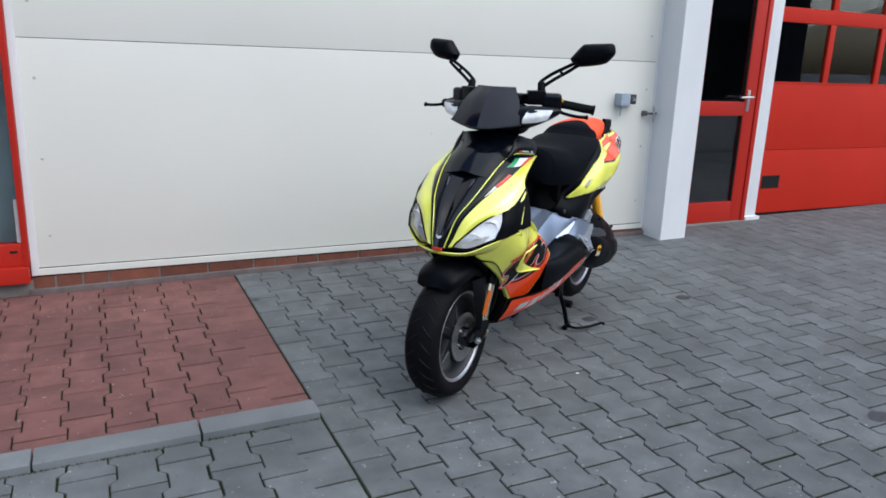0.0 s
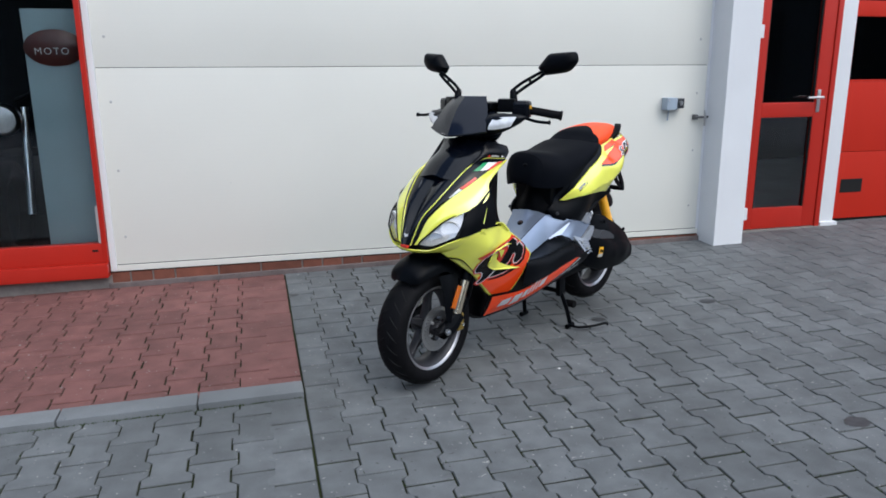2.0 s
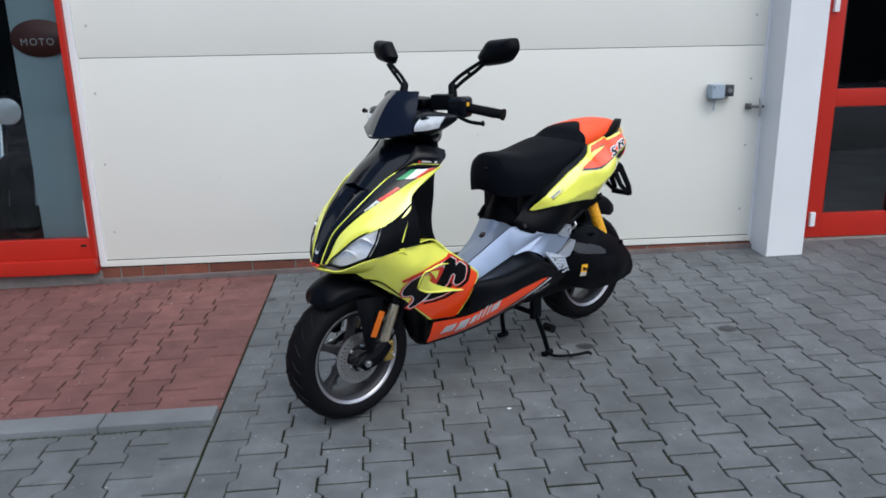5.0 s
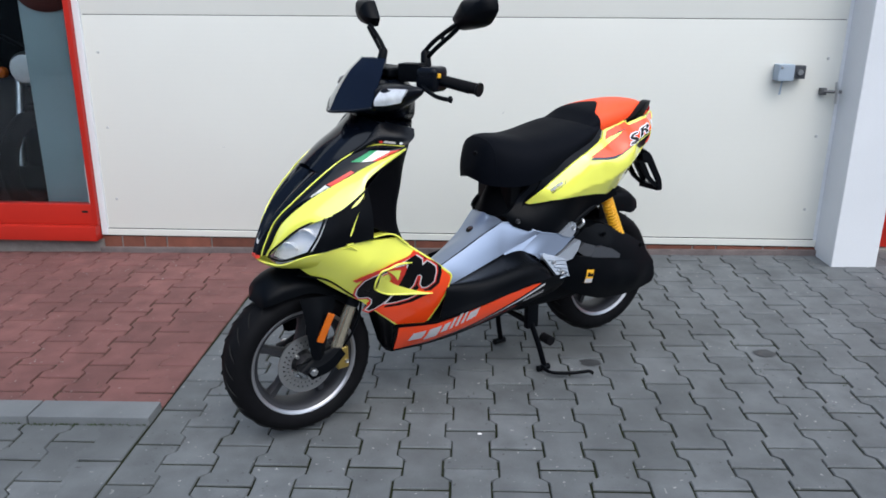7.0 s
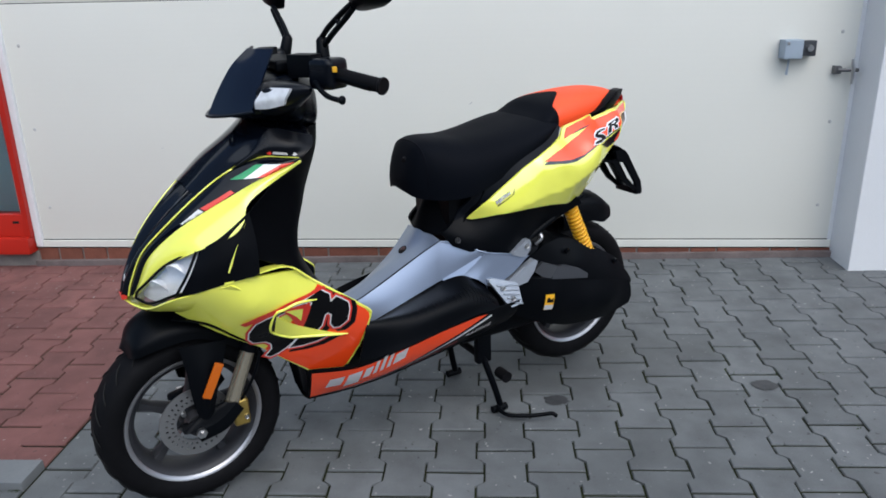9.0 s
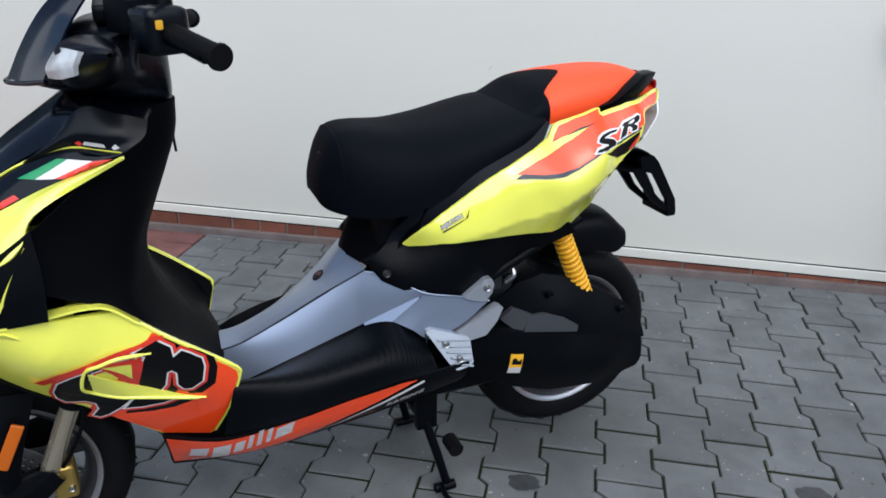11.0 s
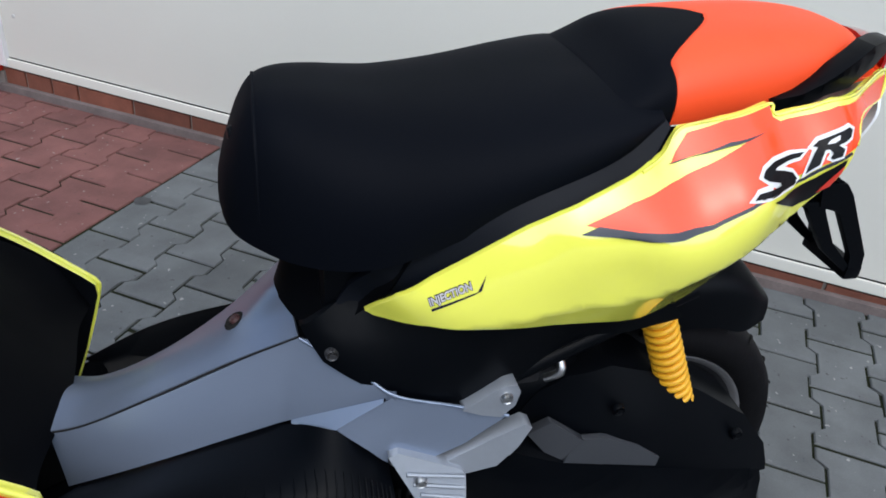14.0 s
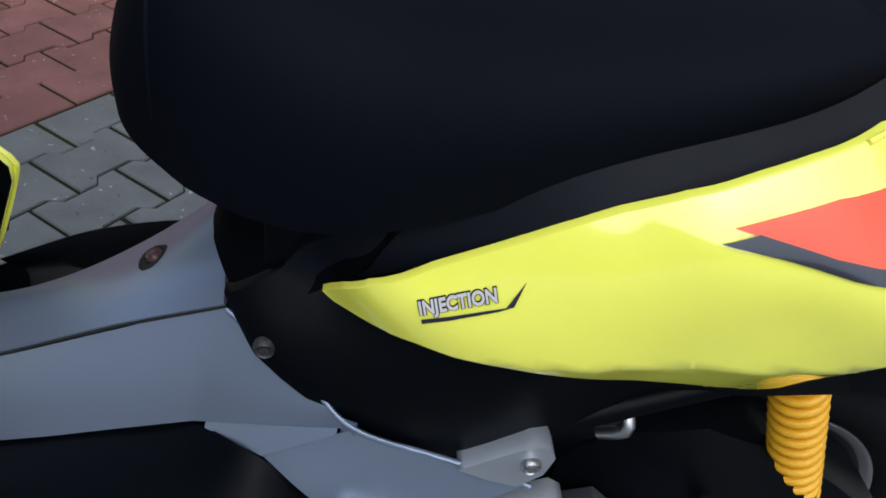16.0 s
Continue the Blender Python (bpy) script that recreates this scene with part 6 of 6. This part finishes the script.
# small raised lettering on the yellow panels
font = bpy.data.curves.new("lettering", "FONT")
font.body, font.size, font.shear, font.extrude, font.offset = "INJECTION", 0.0108, 0.25, 0.0003, 0.0003
holder = bpy.data.objects.new("lettering", font)
scene.collection.objects.link(holder)
bpy.context.view_layer.update()
word = bpy.data.meshes.new_from_object(holder.evaluated_get(bpy.context.evaluated_depsgraph_get()))
font.offset = 0.0009
holder.data = font
bpy.context.view_layer.update()
word_edge = bpy.data.meshes.new_from_object(holder.evaluated_get(bpy.context.evaluated_depsgraph_get()))
font.offset = 0.0004
bpy.data.objects.remove(holder)


def lettering(text_mesh, x0, z0, angle, swell, lift, mtl, parent, stretch=1.0):
    """Lays flat lettering on the left side of a panel."""
    bm = bmesh.new()
    bm.from_mesh(text_mesh)
    c, s = math.cos(radians(angle)), math.sin(radians(angle))
    for v in bm.verts:
        x, z = v.co.x * stretch, v.co.y
        px, pz = x0 + x * c - z * s, z0 + x * s + z * c
        v.co = (px, -(swell(px, pz) + lift + v.co.z), pz)
    return part("lettering", bm, mtl, parent)


tail_l = [o for o in scooter.children if o.name.startswith("tail_panel")][0]
lettering(word_edge, 0.9035, 0.6946, 30, REAR, 0.0012, INK, tail_l, stretch=0.9)
lettering(word, 0.9035, 0.6948, 30, REAR, 0.0019, PALE_PRINT, tail_l, stretch=0.9)
font.body, font.size, font.space_character = "RACING", 0.0175, 1.12
holder = bpy.data.objects.new("lettering", font)
scene.collection.objects.link(holder)
bpy.context.view_layer.update()
word2 = bpy.data.meshes.new_from_object(holder.evaluated_get(bpy.context.evaluated_depsgraph_get()))
bpy.data.objects.remove(holder)
lettering(word2, 0.772, 0.338, 14, skirt, 0.003, PALE_PRINT, skirts[0], stretch=1.15)
part("underline", sheet([(0.905, 0.691), (0.95, 0.716), (0.958, 0.735), (0.954, 0.718), (0.946, 0.712), (0.906, 0.688)], REAR, -1, 0, 0.0012, 0.02), GREYBAND, tail_l)


def saddle(u, st):
    """Top, bottom and half width of a cushion at u, from stations."""
    k = 0
    while k < len(st) - 2 and u > st[k + 1][0]:
        k += 1
    a, b = st[k], st[k + 1]
    p, n = st[max(k - 1, 0)], st[min(k + 2, len(st) - 1)]
    t = (u - a[0]) / (b[0] - a[0])
    out = []
    for i in (1, 2, 3, 4):
        ma = (b[i] - p[i]) / max(b[0] - p[0], 1e-6) * (b[0] - a[0])
        mb = (n[i] - a[i]) / max(n[0] - a[0], 1e-6) * (b[0] - a[0])
        t2, t3 = t * t, t ** 3
        out.append((2 * t3 - 3 * t2 + 1) * a[i] + (t3 - 2 * t2 + t) * ma + (-2 * t3 + 3 * t2) * b[i] + (t3 - t2) * mb)
    return out


def cushion(us, st, n_around=40, power=2.6, closed_ends=True):
    """us(i, w): where along the cushion row i lies at w (-1 left to 1 right)."""
    bm = bmesh.new()
    g = []
    for row in us:
        ring = []
        for k in range(n_around + 1):
            a = math.pi * k / n_around
            w = -math.cos(a)
            u = row(w)
            top, bot, hw, low = saddle(u, st)
            cy = abs(math.cos(a)) ** (2 / power) * (-1 if a < math.pi / 2 else 1)
            cz = abs(math.sin(a)) ** (2 / power)
            wid = hw * (1 - (1 - low) * (1 - cz) ** 2)
            ring.append(bm.verts.new((u, cy * wid, bot + (top - bot) * cz)))
        g.append(ring)
    for a, b in zip(g, g[1:]):
        for k in range(n_around):
            bm.faces.new((a[k], a[k + 1], b[k + 1], b[k]))
    if closed_ends:
        bm.faces.new(g[0]), bm.faces.new(g[-1][::-1])
        bm.faces.new([r[0] for r in g][::-1] + [r[-1] for r in g])
    return bm


SEAT = [(0.694, 0.765, 0.742, 0.03, 0.92), (0.699, 0.785, 0.731, 0.056, 0.9), (0.707, 0.81, 0.724, 0.074, 0.9), (0.72, 0.843, 0.72, 0.092, 0.9), (0.735, 0.864, 0.717, 0.107, 0.9), (0.76, 0.872, 0.715, 0.128, 0.92), (0.80, 0.871, 0.715, 0.15, 0.93),
        (0.84, 0.867, 0.72, 0.163, 0.94), (0.88, 0.865, 0.733, 0.17, 0.95), (0.96, 0.872, 0.771, 0.176, 0.95), (1.05, 0.888, 0.815, 0.173, 0.95), (1.11, 0.895, 0.848, 0.164, 0.95), (1.15, 0.890, 0.872, 0.146, 0.95)]
seat = part("rider_seat", cushion([(lambda w, u=0.694 + 0.456 * (i / 72) ** 1.5: u) for i in range(73)], SEAT, 48, 3.0), SEATMAT, scooter, "black vinyl rider seat with grained cover", smooth=70)
part("seat_front_plug", spin([(0.0005, -0.004), (0.009, -0.004), (0.012, 0.0), (0.012, 0.004)], (0, 0, 0), 18, closed=False), BLACK, seat, smooth=40).matrix_local = pose(0.712, -0.02, 0.815, 0, 14, -80)
seam = []
for k in range(41):
    a = math.pi * (0.04 + 0.92 * k / 40)
    top, bot, hw, low = saddle(0.737, SEAT)
    cz = math.sin(a) ** (2 / 3)
    seam.append((0.737, -math.cos(a) / max(1e-6, abs(math.cos(a))) * abs(math.cos(a)) ** (2 / 3) * hw * (1 - (1 - low) * (1 - cz) ** 2), bot + (top - bot) * cz))
part("seat_seam", tube(seam, 0.0022, 6), SEATMAT, seat, smooth=60)
neck_rows = [[(sx, -trim(sx, z) + 0.003, z), (mx, -0.062, z), (fx, 0, z + 0.003), (mx, 0.062, z), (sx, trim(sx, z) - 0.003, z)]
             for z, fx, mx, sx in ((0.735, 0.795, 0.834, 0.892), (0.685, 0.781, 0.818, 0.872), (0.65, 0.766, 0.802, 0.852), (0.60, 0.752, 0.77, 0.80))]
part("seat_base", loft(neck_rows, 24, 16, 0.004), MATT, scooter, "black front closure below the seat", smooth=50)
PILL = [(1.105, 0.893, 0.868, 0.13, 0.95), (1.13, 0.908, 0.868, 0.134, 0.95), (1.16, 0.93, 0.865, 0.132, 0.95), (1.20, 0.942, 0.866, 0.128, 0.95), (1.28, 0.952, 0.872, 0.117, 0.95), (1.36, 0.955, 0.883, 0.102, 0.95), (1.415, 0.95, 0.895, 0.08, 0.95),
        (1.438, 0.94, 0.903, 0.06, 0.95), (1.445, 0.928, 0.91, 0.04, 0.95)]


def edge_u(w):
    return 1.166 + 0.087 * max(0.0, 1 - abs(w) / 0.62) ** 1.2


part("pillion_seat_front", cushion([(lambda w, f=i / 20: 1.105 + (edge_u(w) - 1.105) * f) for i in range(21)], PILL, 60, 3.2), SEATMAT, scooter, "black front of the pillion seat", smooth=60)
part("pillion_seat", cushion([(lambda w, f=i / 40: edge_u(w) + 0.0012 + (1.445 - edge_u(w)) * f) for i in range(41)], PILL, 60, 3.2), ORANGE_VINYL, scooter, "bright orange pillion seat", smooth=60)
# grab rails, tail lamp, plate hanger
for s in (-1, 1):
    part("grab_rail", sheet([(1.289, 0.888), (1.317, 0.897), (1.339, 0.91), (1.372, 0.933), (1.398, 0.949), (1.428, 0.95), (1.455, 0.946), (1.448, 0.93), (1.408, 0.909), (1.393, 0.899), (1.355, 0.894), (1.333, 0.879), (1.3, 0.874)], Swell([(1.29, .88, .118), (1.32, .89, .126), (1.37, .92, .126), (1.4, .93, .116), (1.43, .945, .1), (1.455, .94, .085)]), s, 0.03, 0.0, 0.02, roll=0.004), BLACK, scooter, "black grab rail", smooth=60).location.z = -0.022 if s > 0 else 0
part("tail_top", loft([[(1.29, -0.1, 0.888), (1.29, 0, 0.9), (1.29, 0.1, 0.888)], [(1.40, -0.1, 0.904), (1.4, 0, 0.918), (1.4, 0.1, 0.904)], [(1.49, -0.05, 0.9), (1.5, 0, 0.91), (1.49, 0.05, 0.9)]], 14, 14, 0.004), ORANGE, scooter, "orange tail top", smooth=60)
part("tail_lamp", loft([[(1.462, -0.062, 0.94), (1.475, 0, 0.948), (1.462, 0.062, 0.94)], [(1.492, -0.055, 0.934), (1.505, 0, 0.942), (1.492, 0.055, 0.934)], [(1.497, -0.052, 0.912), (1.512, 0, 0.912), (1.497, 0.052, 0.912)], [(1.485, -0.05, 0.9), (1.5, 0, 0.9), (1.485, 0.05, 0.9)]], 16, 12, 0.004), RED_LENS, scooter, "red tail lamp", smooth=60).location = (-0.012, 0, -0.012)
part("rear_signal", loft([[(1.488, -0.06, 0.88), (1.50, 0, 0.885), (1.488, 0.06, 0.88)], [(1.482, -0.075, 0.845), (1.49, 0, 0.845), (1.482, 0.075, 0.845)], [(1.44, -0.09, 0.80), (1.45, 0, 0.80), (1.44, 0.09, 0.80)]], 16, 12, 0.004), LENS, scooter, "clear rear turn signals", smooth=60)
part("tail_floor", loft([[(1.1, -0.16, 0.66), (1.1, 0, 0.63), (1.1, 0.16, 0.66)], [(1.3, -0.13, 0.74), (1.3, 0, 0.7), (1.3, 0.13, 0.74)], [(1.44, -0.08, 0.80), (1.44, 0, 0.79), (1.44, 0.08, 0.80)]], 14, 14, 0.004), BLACK, scooter, smooth=60)
hang = part("plate_hanger", loft([[(1.40, -0.045, 0.73), (1.40, 0.045, 0.73)], [(1.45, -0.046, 0.764), (1.45, 0.046, 0.764)], [(1.505, -0.046, 0.742), (1.505, 0.046, 0.742)], [(1.528, -0.046, 0.715), (1.528, 0.046, 0.715)], [(1.515, -0.046, 0.7), (1.515, 0.046, 0.7)], [(1.455, -0.046, 0.705), (1.455, 0.046, 0.705)], [(1.41, -0.045, 0.715), (1.41, 0.045, 0.715)]], 6, 36, 0.005), BLACK, scooter, "black number plate hanger without a plate", smooth=40)
for s in (-1, 1):
    part("hanger_arm", sheet([(1.47, 0.742), (1.51, 0.74), (1.526, 0.723), (1.591, 0.621), (1.598, 0.584), (1.589, 0.579), (1.575, 0.586), (1.566, 0.62), (1.515, 0.695), (1.48, 0.705)], lambda x, z: 0.05, s, 0.012, 0, 0.03, roll=0.002), BLACK, hang, smooth=40)
    part("hanger_strut", sheet([(1.455, 0.712), (1.485, 0.712), (1.498, 0.69), (1.528, 0.643), (1.572, 0.602), (1.59, 0.58), (1.575, 0.586), (1.519, 0.628), (1.478, 0.68)], lambda x, z: 0.048, s, 0.012, 0, 0.03, roll=0.002), BLACK, hang, smooth=40)
part("hanger_foot", box(1.57, 1.596, -0.05, 0.05, 0.578, 0.6, 0.004, 2), BLACK, hang, smooth=50)

# rear mudguard, shock absorber, transmission and air box
rows = []
for w, dz in ((-1, -0.075), (-0.97, -0.03), (-0.8, 0.0), (0, 0.016), (0.8, 0.0), (0.97, -0.03), (1, -0.075)):
    rows.append([(1.24, 0.075 * w, 0.60 + dz), (1.295, 0.08 * w, 0.61 + dz), (1.35, 0.082 * w, 0.61 + dz), (1.40, 0.08 * w, 0.597 + dz), (1.438, 0.07 * w, 0.57 + dz * 0.5)])
part("rear_mudguard", loft(rows, 24, 20, 0.006), BLACK, scooter, "black rear mudguard", smooth=60)
s0, s1 = Vector((1.205, -0.125, 0.64)), Vector((1.29, -0.14, 0.438))
shock = part("shock_absorber", tube([s0, s1], 0.0165, 14), SPRING, scooter, "shock absorber with a yellow coil spring", smooth=60)
d = (s1 - s0).normalized()
a1 = d.orthogonal().normalized()
a2 = d.cross(a1)
turns, n = 17, 17 * 16
part("coil_spring", tube([s0.lerp(s1, i / n) + 0.0195 * (math.cos(2 * math.pi * turns * i / n) * a1 + math.sin(2 * math.pi * turns * i / n) * a2) for i in range(n + 1)], 0.0042, 8), SPRING, shock, smooth=60)
part("shock_end", box(1.27, 1.31, -0.16, -0.12, 0.42, 0.46, 0.01, 2), DARK_ALLOY, shock, smooth=40)
AIR = [(1.06, 0.46), (1.078, 0.488), (1.115, 0.515), (1.175, 0.526), (1.235, 0.512), (1.318, 0.47), (1.40, 0.418), (1.452, 0.355), (1.46, 0.318), (1.40, 0.325), (1.2, 0.36), (1.06, 0.40)]
air = part("air_box", sheet(AIR, Swell([(1.06, .47, .15), (1.115, .54, .15), (1.175, .55, .145), (1.318, .482, .16), (1.452, .355, .175), (1.2, .46, .185), (1.2, .36, .19), (1.06, .40, .17), (1.4, .34, .19), (1.32, .42, .185)]), -1, 0.08, cell=0.012, roll=0.03), BLACK, scooter, "black air filter box", smooth=60)
lid = part("air_box_lid", sheet([(1.112, 0.462), (1.15, 0.46), (1.2, 0.442), (1.237, 0.416), (1.234, 0.402), (1.15, 0.418), (1.098, 0.428)], lambda x, z: 0.192 + 0.12 * (0.44 - z), -1, 0.01, 0.002, 0.02, roll=0.003), SATIN_GREY, air, "satin dark grey lid", smooth=40)
part("lid_corner", sheet([(1.056, 0.452), (1.082, 0.478), (1.118, 0.466), (1.096, 0.43), (1.076, 0.434)], lambda x, z: 0.16 + 0.6 * (x - 1.056) - 0.25 * (z - 0.45), -1, 0.012, 0.002, 0.02, roll=0.002), SATIN_GREY, lid, smooth=40)
for x, z in ((1.165, 0.5), (1.36, 0.425)):
    bolt(air, x, -0.18, z, 0.009, BLACK)
COV = [(0.84, 0.44), (0.875, 0.452), (0.968, 0.452), (1.065, 0.436), (1.221, 0.40), (1.409, 0.362), (1.432, 0.345), (1.436, 0.30), (1.424, 0.262), (1.37, 0.25), (1.30, 0.236), (1.171, 0.245), (1.077, 0.28), (0.972, 0.33), (0.88, 0.37)]
cov = part("transmission_cover", sheet(COV, Swell([(.84, .44, .17), (.88, .37, .165), (.968, .452, .185), (.972, .33, .17), (1.065, .375, .222), (1.2, .33, .228), (1.221, .40, .215), (1.171, .245, .19), (1.3, .236, .195), (1.409, .362, .2), (1.43, .30, .205), (1.3, .32, .228)]), -1, 0.12, cell=0.012, roll=0.03), BLACK, scooter, "black transmission cover", smooth=60)
cv = skin_of(cov)
part("sticker", sheet([(1.05, 0.347), (1.077, 0.345), (1.081, 0.396), (1.054, 0.398)], cv, -1, 0, 0.0015, 0.02), SPRING, cov, "small yellow and white sticker")
part("sticker_band", sheet([(1.0505, 0.348), (1.077, 0.346), (1.078, 0.362), (1.0515, 0.364)], cv, -1, 0, 0.0022, 0.02), PALE_PRINT, cov)
part("sticker_mark", sheet([(1.056, 0.372), (1.077, 0.37), (1.078, 0.385), (1.07, 0.38), (1.064, 0.388), (1.058, 0.386)], cv, -1, 0, 0.0022, 0.02), INK, cov)
bolt(cov, 0.89, -0.19, 0.382, 0.006)
for k in range(9):
    part("cooling_fin", box(0.86 + 0.012 * k, 0.865 + 0.012 * k, -0.135, -0.1, 0.30, 0.40, 0.001, 1), DARK_ALLOY, cov)
part("carburettor", box(1.03, 1.08, -0.12, -0.05, 0.5, 0.56, 0.012, 2), DARK_ALLOY, scooter, smooth=45)
part("hose_clip", tube(curve([(1.075, -0.14, 0.53), (1.09, -0.15, 0.55), (1.085, -0.13, 0.57)], 8), 0.006, 8), STEEL, scooter, smooth=60)
part("rear_axle_cover", spin([(0.0005, -0.075), (0.05, -0.07), (0.07, -0.05), (0.07, 0.0)], (1.302, 0, 0.288), 30, closed=False), DARK_ALLOY, scooter, smooth=50)
part("silencer", tube(curve([(1.0, 0.14, 0.33), (1.15, 0.155, 0.36), (1.3, 0.165, 0.41), (1.42, 0.17, 0.455)], 20), [0.03] + [0.05] * 17 + [0.045, 0.035], 20), DARK_ALLOY, scooter, "dark exhaust silencer", smooth=50)

# centre stand
st = part("centre_stand", tube(curve([(0.90, -0.10, 0.20), (0.925, -0.125, 0.10), (0.945, -0.135, 0.02)], 10), 0.0105, 12), BLACK, scooter, "black tubular centre stand, down", smooth=60)
part("stand_leg", tube(curve([(0.90, 0.10, 0.20), (0.925, 0.125, 0.10), (0.945, 0.135, 0.02)], 10), 0.0105, 12), BLACK, st, smooth=60)
part("stand_cross", tube([(0.90, -0.11, 0.19), (0.90, 0.11, 0.19)], 0.012, 12), BLACK, st, smooth=60)
for s in (-1, 1):
    part("stand_foot", tube([(0.915, s * 0.137, 0.012), (0.965, s * 0.137, 0.012)], 0.012, 12), BLACK, st, smooth=60)
    part("stand_plate", box(0.88, 0.93, s * 0.1 - 0.012, s * 0.1 + 0.012, 0.17, 0.27, 0.006, 2), BLACK, st, smooth=40)
part("stand_lever", tube(curve([(0.93, -0.137, 0.02), (0.93, -0.19, 0.018), (0.98, -0.235, 0.02), (1.02, -0.26, 0.024), (1.04, -0.275, 0.028), (1.05, -0.285, 0.02)], 24), 0.0065, 10), BLACK, st, smooth=60)
part("stand_rubber", tube([(0.965, -0.1, 0.115), (0.965, -0.145, 0.115)], 0.018, 14), RUBBER, st, smooth=50)
